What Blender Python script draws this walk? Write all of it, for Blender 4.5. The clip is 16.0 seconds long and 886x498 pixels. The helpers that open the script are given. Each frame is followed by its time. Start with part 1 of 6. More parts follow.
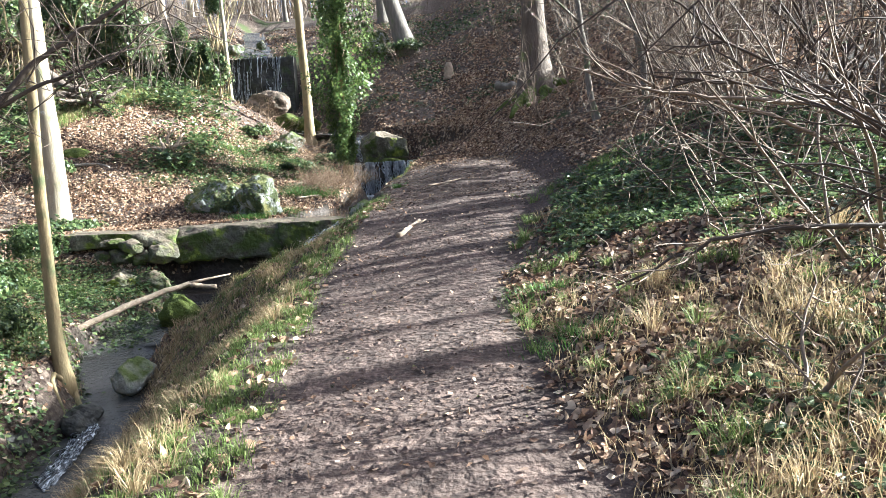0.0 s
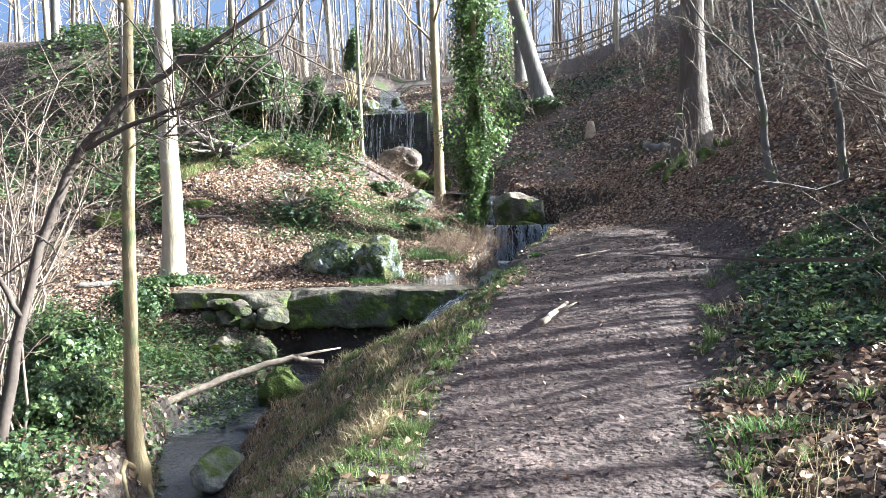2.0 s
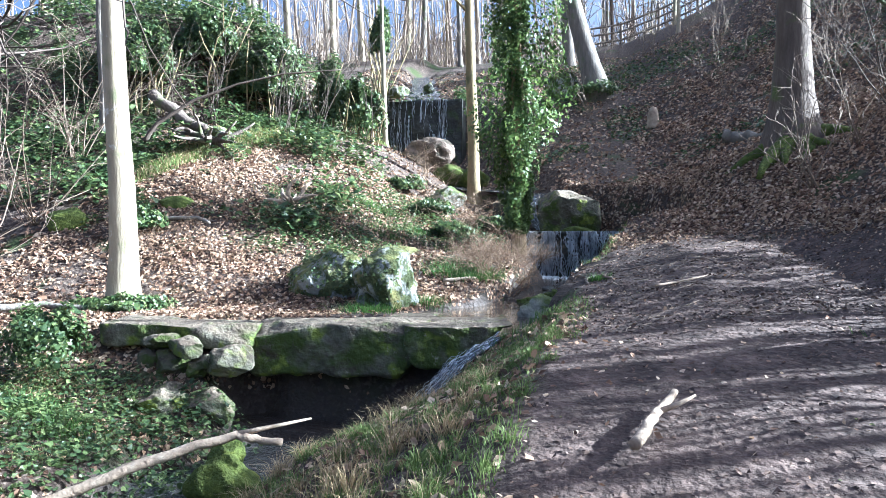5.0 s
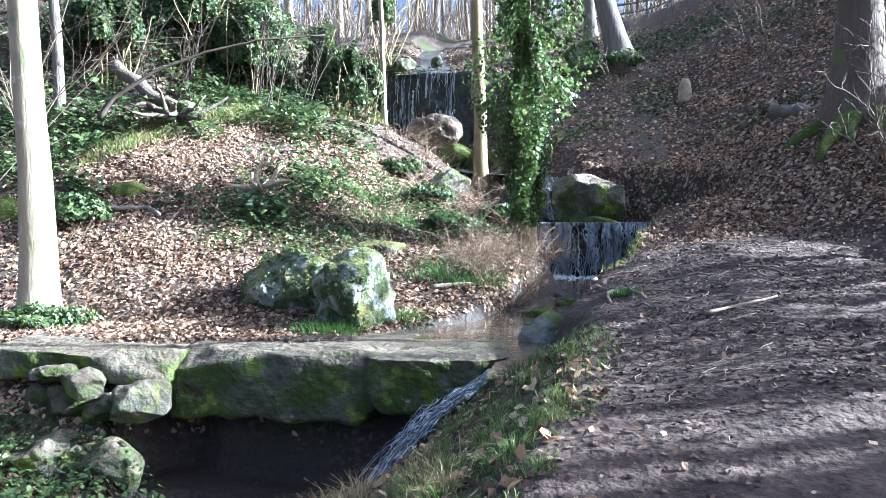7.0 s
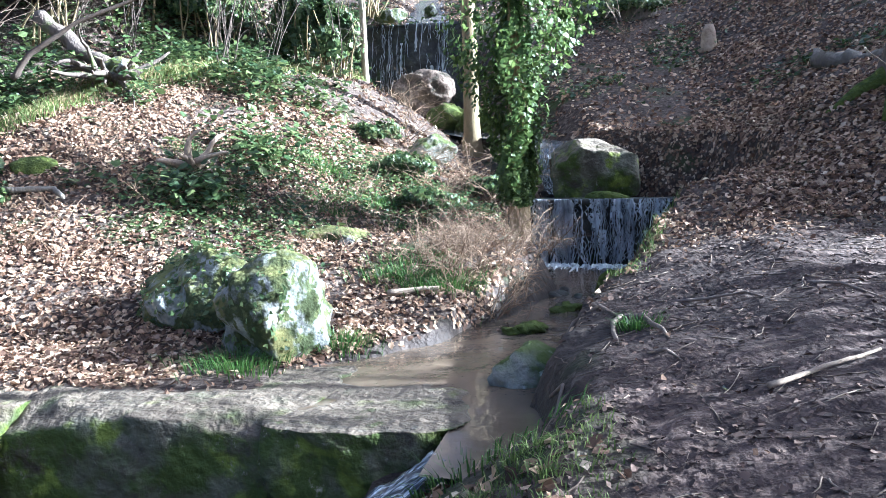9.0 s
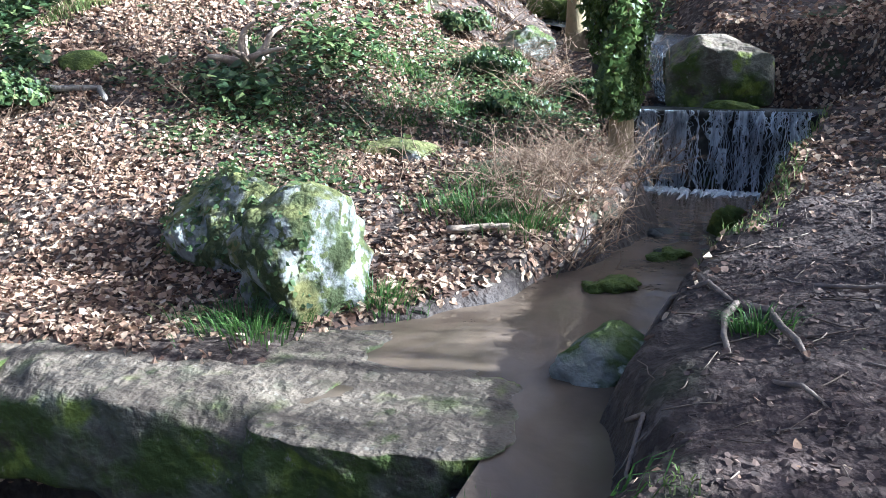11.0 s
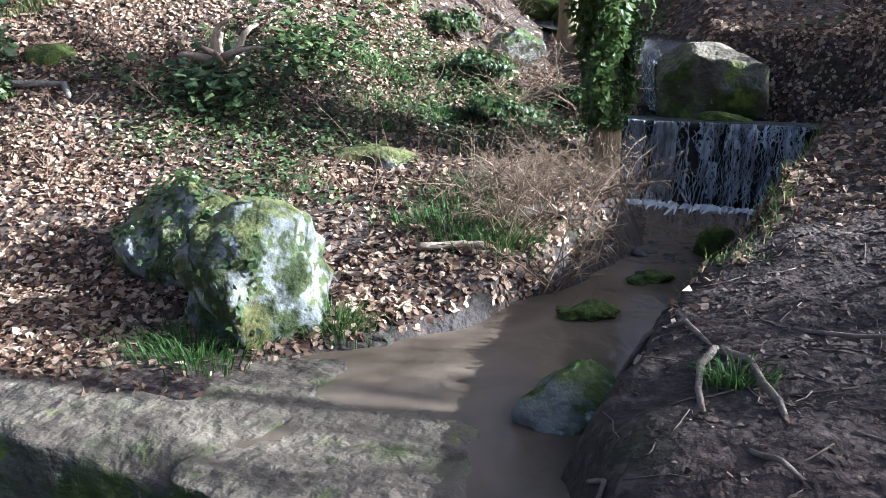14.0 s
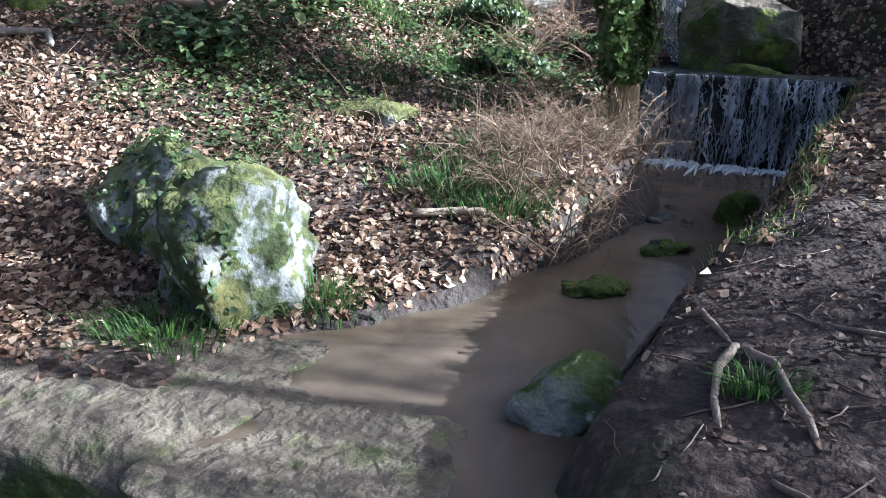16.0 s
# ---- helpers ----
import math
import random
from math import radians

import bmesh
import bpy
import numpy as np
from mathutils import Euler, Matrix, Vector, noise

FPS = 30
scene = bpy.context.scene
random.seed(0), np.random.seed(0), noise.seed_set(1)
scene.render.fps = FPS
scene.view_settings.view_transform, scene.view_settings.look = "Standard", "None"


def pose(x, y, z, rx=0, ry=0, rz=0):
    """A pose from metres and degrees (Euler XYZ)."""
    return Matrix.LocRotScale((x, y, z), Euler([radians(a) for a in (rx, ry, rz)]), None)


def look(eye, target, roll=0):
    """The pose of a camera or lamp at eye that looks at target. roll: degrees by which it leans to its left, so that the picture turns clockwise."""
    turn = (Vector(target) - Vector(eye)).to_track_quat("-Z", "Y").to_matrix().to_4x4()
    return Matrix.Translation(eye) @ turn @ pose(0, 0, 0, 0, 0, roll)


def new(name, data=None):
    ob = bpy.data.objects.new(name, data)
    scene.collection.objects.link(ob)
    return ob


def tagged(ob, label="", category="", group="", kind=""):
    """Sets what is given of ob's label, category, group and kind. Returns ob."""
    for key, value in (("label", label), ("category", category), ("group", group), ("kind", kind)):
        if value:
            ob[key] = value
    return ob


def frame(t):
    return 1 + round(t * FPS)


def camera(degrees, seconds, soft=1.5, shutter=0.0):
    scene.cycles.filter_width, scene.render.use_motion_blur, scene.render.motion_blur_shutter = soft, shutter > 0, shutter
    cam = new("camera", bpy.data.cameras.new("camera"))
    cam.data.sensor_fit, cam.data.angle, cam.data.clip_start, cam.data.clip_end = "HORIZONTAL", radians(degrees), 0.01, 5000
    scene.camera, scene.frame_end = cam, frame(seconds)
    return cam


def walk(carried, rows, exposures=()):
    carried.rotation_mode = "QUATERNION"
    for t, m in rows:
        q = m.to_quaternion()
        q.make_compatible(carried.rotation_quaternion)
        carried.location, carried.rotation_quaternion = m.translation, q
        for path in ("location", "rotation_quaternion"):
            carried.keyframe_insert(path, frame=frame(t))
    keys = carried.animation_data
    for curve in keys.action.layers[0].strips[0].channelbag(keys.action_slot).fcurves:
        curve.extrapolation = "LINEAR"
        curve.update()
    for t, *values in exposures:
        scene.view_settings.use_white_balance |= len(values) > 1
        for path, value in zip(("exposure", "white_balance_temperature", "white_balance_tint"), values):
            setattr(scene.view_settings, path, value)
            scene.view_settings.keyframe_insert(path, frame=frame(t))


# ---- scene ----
cam = camera(60.1, 16.0, soft=0.25)
METRES, EYE, TILT, LEAN, TURN = 13.0, 1.5, 0.0, 0.0, 0.0
ROWS = [
    (0.0, 0.0, 0.0, 0.0, -0.4, -6.75, 3.35),
    (0.5, -0.0015, 0.0272, -0.0005, 4.3, -4.63, 1.95),
    (1.0, -0.0095, 0.0623, 0.0018, 7.38, -3.74, 1.36),
    (1.5, -0.0146, 0.1044, 0.0042, 8.34, -2.7, 0.85),
    (2.0, -0.0238, 0.151, 0.0055, 9.06, -1.87, 1.11),
    (2.5, -0.0326, 0.1995, 0.0081, 9.74, -1.33, 1.16),
    (3.0, -0.0357, 0.2476, 0.0113, 9.29, -0.71, 0.86),
    (3.5, -0.0426, 0.2967, 0.0126, 10.33, -0.79, 0.82),
    (4.0, -0.0475, 0.3442, 0.014, 10.79, -1.43, 0.57),
    (6.5, -0.0574, 0.5727, 0.0262, 14.03, -2.66, 0.9),
    (7.0, -0.0583, 0.6187, 0.0299, 13.78, -3.49, 0.63),
    (7.5, -0.0609, 0.6667, 0.0315, 14.5, -4.26, 0.79),
    (8.0, -0.058, 0.7137, 0.0346, 13.96, -4.92, 1.07),
    (8.5, -0.0575, 0.7576, 0.0397, 13.21, -5.24, 1.08),
    (9.0, -0.0594, 0.8024, 0.0466, 14.71, -6.58, 1.31),
    (9.5, -0.0591, 0.8404, 0.0554, 16.53, -9.15, 1.46),
    (10.0, -0.0651, 0.8696, 0.0561, 19.17, -11.9, 1.22),
    (12.5, -0.0659, 0.9476, 0.0659, 24.34, -15.64, 0.29),
    (13.0, -0.0646, 0.9485, 0.0658, 24.1, -15.29, -0.05),
    (13.5, -0.0637, 0.9488, 0.0658, 23.5, -15.14, -0.31),
    (14.0, -0.063, 0.9494, 0.0659, 22.91, -15.07, -0.59),
    (14.5, -0.0621, 0.9503, 0.066, 22.64, -15.56, -0.59),
    (15.0, -0.0599, 0.9545, 0.0649, 22.45, -16.17, -0.55),
    (15.5, -0.0613, 0.969, 0.0639, 22.94, -17.38, -0.55),
    (16.0, -0.0669, 0.9872, 0.0672, 24.34, -18.96, -0.71),
]
walk(cam, [(t, pose(0, 0, EYE, TILT, LEAN, TURN) @ pose(METRES * x, METRES * y, METRES * z, 90 + pitch, roll, yaw)) for t, x, y, z, yaw, pitch, roll in ROWS], exposures=[(0, 3.1, 5450, 1), (3, 3.1, 4950, 2), (8.5, 3.2, 4700, 4), (10.2, 3.0, 4750, 5), (12.5, 2.45, 4800, 5), (16, 2.4, 4850, 6)])

# ---- world, sun ----
SUN_AZ, SUN_EL = radians(75), radians(25)      # azimuth from +y towards +x
world = bpy.data.worlds.new("sky")
scene.world = world
world.use_nodes = True
wn = world.node_tree
sky = wn.nodes.new("ShaderNodeTexSky")
sky.sky_type, sky.sun_disc = "NISHITA", False
sky.sun_elevation, sky.sun_rotation = SUN_EL, SUN_AZ
sky.air_density, sky.dust_density, sky.ozone_density = 0.5, 9.0, 1.0
wn.nodes["Background"].inputs[1].default_value = 0.05
wn.links.new(sky.outputs[0], wn.nodes["Background"].inputs[0])
sun = new("sun", bpy.data.lights.new("sun", "SUN"))
sun.data.energy, sun.data.angle, sun.data.color = 5.0, radians(0.6), (1.0, 0.93, 0.82)
SUN_DIR = Vector((math.sin(SUN_AZ) * math.cos(SUN_EL), math.cos(SUN_AZ) * math.cos(SUN_EL), math.sin(SUN_EL)))
sun.matrix_world = look((60, 60, 60), Vector((60, 60, 60)) - SUN_DIR)

rng = np.random.default_rng(7)


# ---- materials ----
def material(name, stops, scale=4.0, detail=8.0, rough=0.9, bump=0.3, bump_scale=30.0, island=0.0, spots=None, stretch=(1, 1, 1),
             translucent=0.0, up=None, late=None, metal=0.0, spec=0.3, dist=0.02, obrand=0.0):
    """Noise-driven colours, a second scale of spots, moss or lichen on upward faces, relief."""
    m = bpy.data.materials.new(name)
    m.use_nodes = True
    nt = m.node_tree
    n, l = nt.nodes, nt.links
    b = n["Principled BSDF"]
    b.inputs["Roughness"].default_value, b.inputs["Metallic"].default_value = rough, metal
    b.inputs["Specular IOR Level"].default_value = spec
    geo = n.new("ShaderNodeNewGeometry")
    mp = n.new("ShaderNodeMapping")
    mp.inputs["Scale"].default_value = stretch
    l.new(geo.outputs["Position"], mp.inputs[0])
    tex = n.new("ShaderNodeTexNoise")
    tex.inputs["Scale"].default_value, tex.inputs["Detail"].default_value = scale, detail
    tex.inputs["Roughness"].default_value = 0.65
    l.new(mp.outputs[0], tex.inputs["Vector"])
    fac = tex.outputs[0]
    if island or obrand:
        mix = n.new("ShaderNodeMix")
        mix.inputs[0].default_value = island or obrand
        l.new(fac, mix.inputs[2])
        if island:
            l.new(geo.outputs["Random Per Island"], mix.inputs[3])
        else:
            oi = n.new("ShaderNodeObjectInfo")
            l.new(oi.outputs["Random"], mix.inputs[3])
        fac = mix.outputs[0]
    ramp = n.new("ShaderNodeValToRGB")
    el = ramp.color_ramp.elements
    while len(el) < len(stops):
        el.new(0.5)
    for e, (p, c) in zip(el, stops):
        e.position, e.color = p, (*c, 1)
    l.new(fac, ramp.inputs[0])
    col = ramp.outputs[0]
    for sp in spots or ():
        c, sc, lo, hi = sp
        t2 = n.new("ShaderNodeTexNoise")
        t2.inputs["Scale"].default_value, t2.inputs["Detail"].default_value = sc, 6.0
        l.new(geo.outputs["Position"], t2.inputs["Vector"])
        mr = n.new("ShaderNodeMapRange")
        mr.inputs[1].default_value, mr.inputs[2].default_value = lo, hi
        l.new(t2.outputs[0], mr.inputs[0])
        mx = n.new("ShaderNodeMix")
        mx.data_type = "RGBA"
        l.new(mr.outputs[0], mx.inputs[0])
        l.new(col, mx.inputs[6])
        mx.inputs[7].default_value = (*c, 1)
        col = mx.outputs[2]
    if up:
        c, lo, hi = up
        sep = n.new("ShaderNodeSeparateXYZ")
        l.new(geo.outputs["Normal"], sep.inputs[0])
        t3 = n.new("ShaderNodeTexNoise")
        t3.inputs["Scale"].default_value, t3.inputs["Detail"].default_value = 5.0, 8.0
        l.new(geo.outputs["Position"], t3.inputs["Vector"])
        ad = n.new("ShaderNodeMath")
        ad.operation = "MULTIPLY_ADD"
        l.new(t3.outputs[0], ad.inputs[0])
        ad.inputs[1].default_value = 1.6
        l.new(sep.outputs[2], ad.inputs[2])
        mr = n.new("ShaderNodeMapRange")
        mr.inputs[1].default_value, mr.inputs[2].default_value = lo, hi
        l.new(ad.outputs[0], mr.inputs[0])
        mx = n.new("ShaderNodeMix")
        mx.data_type = "RGBA"
        l.new(mr.outputs[0], mx.inputs[0])
        l.new(col, mx.inputs[6])
        mx.inputs[7].default_value = (*c, 1)
        col = mx.outputs[2]
    for c, sc, lo, hi in late or ():
        t4 = n.new("ShaderNodeTexNoise")
        t4.inputs["Scale"].default_value, t4.inputs["Detail"].default_value, t4.inputs["Roughness"].default_value = sc, 9.0, 0.7
        l.new(geo.outputs["Position"], t4.inputs["Vector"])
        mr = n.new("ShaderNodeMapRange")
        mr.inputs[1].default_value, mr.inputs[2].default_value = lo, hi
        l.new(t4.outputs[0], mr.inputs[0])
        mx = n.new("ShaderNodeMix")
        mx.data_type = "RGBA"
        l.new(mr.outputs[0], mx.inputs[0])
        l.new(col, mx.inputs[6])
        mx.inputs[7].default_value = (*c, 1)
        col = mx.outputs[2]
    l.new(col, b.inputs["Base Color"])
    if bump:
        bt = n.new("ShaderNodeTexNoise")
        bt.inputs["Scale"].default_value, bt.inputs["Detail"].default_value = bump_scale, 8.0
        l.new(mp.outputs[0], bt.inputs["Vector"])
        bp = n.new("ShaderNodeBump")
        bp.inputs["Strength"].default_value, bp.inputs["Distance"].default_value = bump, dist
        l.new(bt.outputs[0], bp.inputs["Height"])
        l.new(bp.outputs[0], b.inputs["Normal"])
    if translucent:
        tr = n.new("ShaderNodeBsdfTranslucent")
        l.new(col, tr.inputs[0])
        ms = n.new("ShaderNodeMixShader")
        ms.inputs[0].default_value = translucent
        l.new(b.outputs[0], ms.inputs[1])
        l.new(tr.outputs[0], ms.inputs[2])
        l.new(ms.outputs[0], n["Material Output"].inputs[0])
    return m


LITTER = material("dead_leaf", [(0.0, (0.035, 0.021, 0.016)), (0.3, (0.14, 0.082, 0.055)), (0.55, (0.30, 0.188, 0.12)), (0.8, (0.48, 0.345, 0.23)), (1.0, (0.70, 0.57, 0.43))],
                  scale=40, island=0.85, rough=0.7, bump=0.3, bump_scale=120, translucent=0.2, spec=0.2)
IVY = material("ivy_leaf", [(0.0, (0.022, 0.045, 0.022)), (0.5, (0.07, 0.105, 0.038)), (0.8, (0.145, 0.18, 0.065)), (1.0, (0.26, 0.29, 0.115))],
               scale=6, island=0.7, rough=0.33, bump=0.15, bump_scale=90, translucent=0.35, spec=0.35)
# Lighter copy of ivy_leaf; sunlight on the wrapped tree is put into colour.
IVY_SUNLIT = material("sunlit_ivy_leaf", [(0.0, (0.035, 0.062, 0.018)), (0.5, (0.09, 0.135, 0.038)), (0.8, (0.17, 0.22, 0.066)), (1.0, (0.29, 0.335, 0.125))],
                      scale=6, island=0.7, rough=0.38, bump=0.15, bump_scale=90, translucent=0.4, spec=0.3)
GRASS = material("green_grass", [(0.0, (0.05, 0.085, 0.02)), (0.5, (0.15, 0.20, 0.055)), (1.0, (0.33, 0.35, 0.14))], scale=3, island=0.6, rough=0.6, bump=0, translucent=0.35)
TUFT = material("tuft_grass", [(0.0, (0.025, 0.06, 0.015)), (0.5, (0.07, 0.135, 0.03)), (1.0, (0.16, 0.24, 0.06))], scale=3, island=0.6, rough=0.5, bump=0, translucent=0.35)
STRAW = material("dry_grass", [(0.0, (0.19, 0.13, 0.065)), (0.5, (0.37, 0.275, 0.15)), (1.0, (0.56, 0.45, 0.28))], scale=3, island=0.7, rough=0.7, bump=0, translucent=0.3)
BARK_PALE = material("pale_bark", [(0.0, (0.17, 0.14, 0.11)), (0.5, (0.35, 0.29, 0.20)), (1.0, (0.55, 0.48, 0.36))], scale=7, rough=0.85, bump=0.5, bump_scale=30,
                     stretch=(1, 1, 0.25), spots=[((0.13, 0.16, 0.07), 2.2, 0.55, 0.75), ((0.60, 0.57, 0.50), 5.0, 0.62, 0.7)])
BARK_OLIVE = material("olive_bark", [(0.0, (0.12, 0.085, 0.045)), (0.5, (0.25, 0.19, 0.10)), (1.0, (0.38, 0.31, 0.19))], scale=9, rough=0.8, bump=0.5, bump_scale=40,
                      stretch=(1, 1, 0.35), spots=[((0.10, 0.11, 0.05), 3.0, 0.55, 0.7)])
BARK_BROWN = material("brown_bark", [(0.0, (0.04, 0.031, 0.026)), (0.5, (0.115, 0.09, 0.074)), (1.0, (0.22, 0.18, 0.15))], scale=10, rough=0.95, bump=0.9, bump_scale=24, stretch=(1, 1, 0.2),
                      spots=[((0.10, 0.13, 0.04), 2.0, 0.58, 0.72)], dist=0.03)
BARK_GREY = material("grey_bark", [(0.0, (0.07, 0.06, 0.05)), (0.5, (0.16, 0.14, 0.12)), (1.0, (0.29, 0.26, 0.23))], scale=10, rough=0.95, bump=0.9, bump_scale=24, stretch=(1, 1, 0.2),
                     spots=[((0.10, 0.13, 0.05), 2.0, 0.55, 0.72)], dist=0.03)
TWIG = material("bare_twig", [(0.0, (0.09, 0.06, 0.045)), (0.6, (0.20, 0.15, 0.11)), (1.0, (0.36, 0.30, 0.23))], scale=5, island=0.6, rough=0.8, bump=0)
TWIG_DARK = material("dark_twig", [(0.0, (0.03, 0.022, 0.018)), (1.0, (0.12, 0.09, 0.07))], scale=8, rough=0.85, bump=0.3)
STONE = material("mossy_limestone", [(0.25, (0.10, 0.095, 0.075)), (0.5, (0.26, 0.25, 0.21)), (0.75, (0.47, 0.46, 0.41))], scale=5, rough=0.9, bump=0.9, bump_scale=14, dist=0.05,
                 spots=[((0.055, 0.075, 0.022), 4.0, 0.5, 0.62), ((0.60, 0.60, 0.54), 9.0, 0.6, 0.68)], up=((0.075, 0.095, 0.022), 1.15, 1.7))
PALE_STONE = material("pale_limestone", [(0.25, (0.10, 0.10, 0.085)), (0.45, (0.19, 0.19, 0.172)), (0.7, (0.32, 0.33, 0.31))], scale=7, rough=0.9, bump=0.9, bump_scale=16, dist=0.05,
                      spots=[((0.045, 0.055, 0.02), 4.5, 0.46, 0.54), ((0.085, 0.095, 0.035), 15.0, 0.53, 0.59), ((0.14, 0.13, 0.045), 2.2, 0.54, 0.62)], up=((0.15, 0.15, 0.05), 1.35, 1.8))
BROWN_STONE = material("brown_sandstone", [(0.25, (0.05, 0.037, 0.028)), (0.5, (0.12, 0.087, 0.066)), (0.75, (0.22, 0.17, 0.13))], scale=5, rough=0.9, bump=1.0, bump_scale=14, dist=0.05,
                       spots=[((0.06, 0.05, 0.035), 3.0, 0.54, 0.62)])
WET_STONE = material("wet_stone", [(0.3, (0.012, 0.012, 0.012)), (0.55, (0.035, 0.034, 0.03)), (0.8, (0.09, 0.085, 0.07))], scale=4, rough=0.55, bump=1.0, bump_scale=10, dist=0.06, spec=0.35,
                     spots=[((0.03, 0.042, 0.015), 3.0, 0.55, 0.66)])
SLAB_STONE = material("mossy_slab", [(0.25, (0.06, 0.06, 0.04)), (0.5, (0.14, 0.13, 0.095)), (0.75, (0.27, 0.25, 0.20))], scale=4, rough=0.92, bump=1.0, bump_scale=12, dist=0.06,
                      spots=[((0.06, 0.08, 0.018), 2.2, 0.42, 0.56), ((0.17, 0.20, 0.035), 4.0, 0.54, 0.64)], up=((0.165, 0.13, 0.094), 1.25, 1.75), late=[((0.07, 0.056, 0.043), 3.2, 0.52, 0.64), ((0.055, 0.07, 0.018), 2.6, 0.61, 0.70), ((0.27, 0.24, 0.19), 11.0, 0.6, 0.7)])
MOSS = material("moss", [(0.2, (0.02, 0.03, 0.008)), (0.55, (0.085, 0.105, 0.02)), (0.9, (0.22, 0.24, 0.04))], scale=9, rough=0.95, bump=1.0, bump_scale=32, dist=0.03)
DEADWOOD = material("dead_wood", [(0.2, (0.16, 0.11, 0.075)), (0.5, (0.34, 0.26, 0.19)), (0.85, (0.52, 0.43, 0.33))], scale=8, rough=0.85, bump=0.7, bump_scale=25, stretch=(1, 1, 1))
FENCE_WOOD = material("fence_wood", [(0.2, (0.14, 0.11, 0.085)), (0.8, (0.30, 0.25, 0.2))], scale=6, rough=0.9, bump=0.3)


def ground_material():
    m = material("woodland_soil", [(0.25, (0.022, 0.015, 0.012)), (0.5, (0.058, 0.040, 0.031)), (0.75, (0.125, 0.09, 0.07))], scale=6, rough=0.95, bump=0.9, bump_scale=17, dist=0.05,
                 spots=[((0.15, 0.115, 0.09), 14.0, 0.52, 0.62), ((0.05, 0.065, 0.02), 0.9, 0.56, 0.68)])
    n, l = m.node_tree.nodes, m.node_tree.links
    b = n["Principled BSDF"]
    src = b.inputs["Base Color"].links[0].from_socket
    att = n.new("ShaderNodeAttribute")
    att.attribute_name = "trodden"
    t = n.new("ShaderNodeTexNoise")
    t.inputs["Scale"].default_value, t.inputs["Detail"].default_value, t.inputs["Roughness"].default_value = 3.2, 12.0, 0.78
    geo = n.new("ShaderNodeNewGeometry")
    l.new(geo.outputs["Position"], t.inputs["Vector"])
    r = n.new("ShaderNodeValToRGB")
    e = r.color_ramp.elements
    e[0].position, e[0].color = 0.32, (0.034, 0.023, 0.019, 1)
    e[1].position, e[1].color = 0.68, (0.165, 0.114, 0.093, 1)
    e.new(0.5).color = (0.075, 0.051, 0.042, 1)
    l.new(t.outputs[0], r.inputs[0])
    mx = n.new("ShaderNodeMix")
    mx.data_type = "RGBA"
    l.new(att.outputs["Fac"], mx.inputs[0])
    l.new(src, mx.inputs[6])
    l.new(r.outputs[0], mx.inputs[7])
    # Darkens damp soil and the shaded bank right of the pool.
    wet_shade = n.new("ShaderNodeAttribute")
    wet_shade.attribute_name = "wet_shade"
    mw = n.new("ShaderNodeMix")
    mw.data_type = "RGBA"
    l.new(wet_shade.outputs["Fac"], mw.inputs[0])
    l.new(mx.outputs[2], mw.inputs[6])
    mw.inputs[7].default_value = (0.03, 0.022, 0.018, 1)
    l.new(mw.outputs[2], b.inputs["Base Color"])
    mr = n.new("ShaderNodeMapRange")
    mr.inputs[3].default_value, mr.inputs[4].default_value = 0.95, 0.62
    l.new(wet_shade.outputs["Fac"], mr.inputs[0])
    l.new(mr.outputs[0], b.inputs["Roughness"])
    return m


def water_material(name, mud, rough=0.04, ripple=12.0, strength=0.25, mixin=0.75):
    """Muddy water: a brown body under a mirror-like rippled surface."""
    m = bpy.data.materials.new(name)
    m.use_nodes = True
    n, l = m.node_tree.nodes, m.node_tree.links
    b = n["Principled BSDF"]
    b.inputs["Roughness"].default_value, b.inputs["IOR"].default_value = rough, 1.33
    geo = n.new("ShaderNodeNewGeometry")
    t = n.new("ShaderNodeTexNoise")
    t.inputs["Scale"].default_value, t.inputs["Detail"].default_value, t.inputs["Distortion"].default_value = 1.6, 5.0, 0.8
    l.new(geo.outputs["Position"], t.inputs["Vector"])
    r = n.new("ShaderNodeValToRGB")
    e = r.color_ramp.elements
    e[0].position, e[0].color = 0.3, (*[c * 0.72 for c in mud], 1)
    e[1].position, e[1].color = 0.7, (*[c * 1.3 for c in mud], 1)
    l.new(t.outputs[0], r.inputs[0])
    l.new(r.outputs[0], b.inputs["Base Color"])
    t2 = n.new("ShaderNodeTexNoise")
    t2.inputs["Scale"].default_value, t2.inputs["Detail"].default_value, t2.inputs["Distortion"].default_value = ripple, 3.0, 0.5
    l.new(geo.outputs["Position"], t2.inputs["Vector"])
    bp = n.new("ShaderNodeBump")
    bp.inputs["Strength"].default_value, bp.inputs["Distance"].default_value = strength, 0.03
    l.new(t2.outputs[0], bp.inputs["Height"])
    l.new(bp.outputs[0], b.inputs["Normal"])
    return m


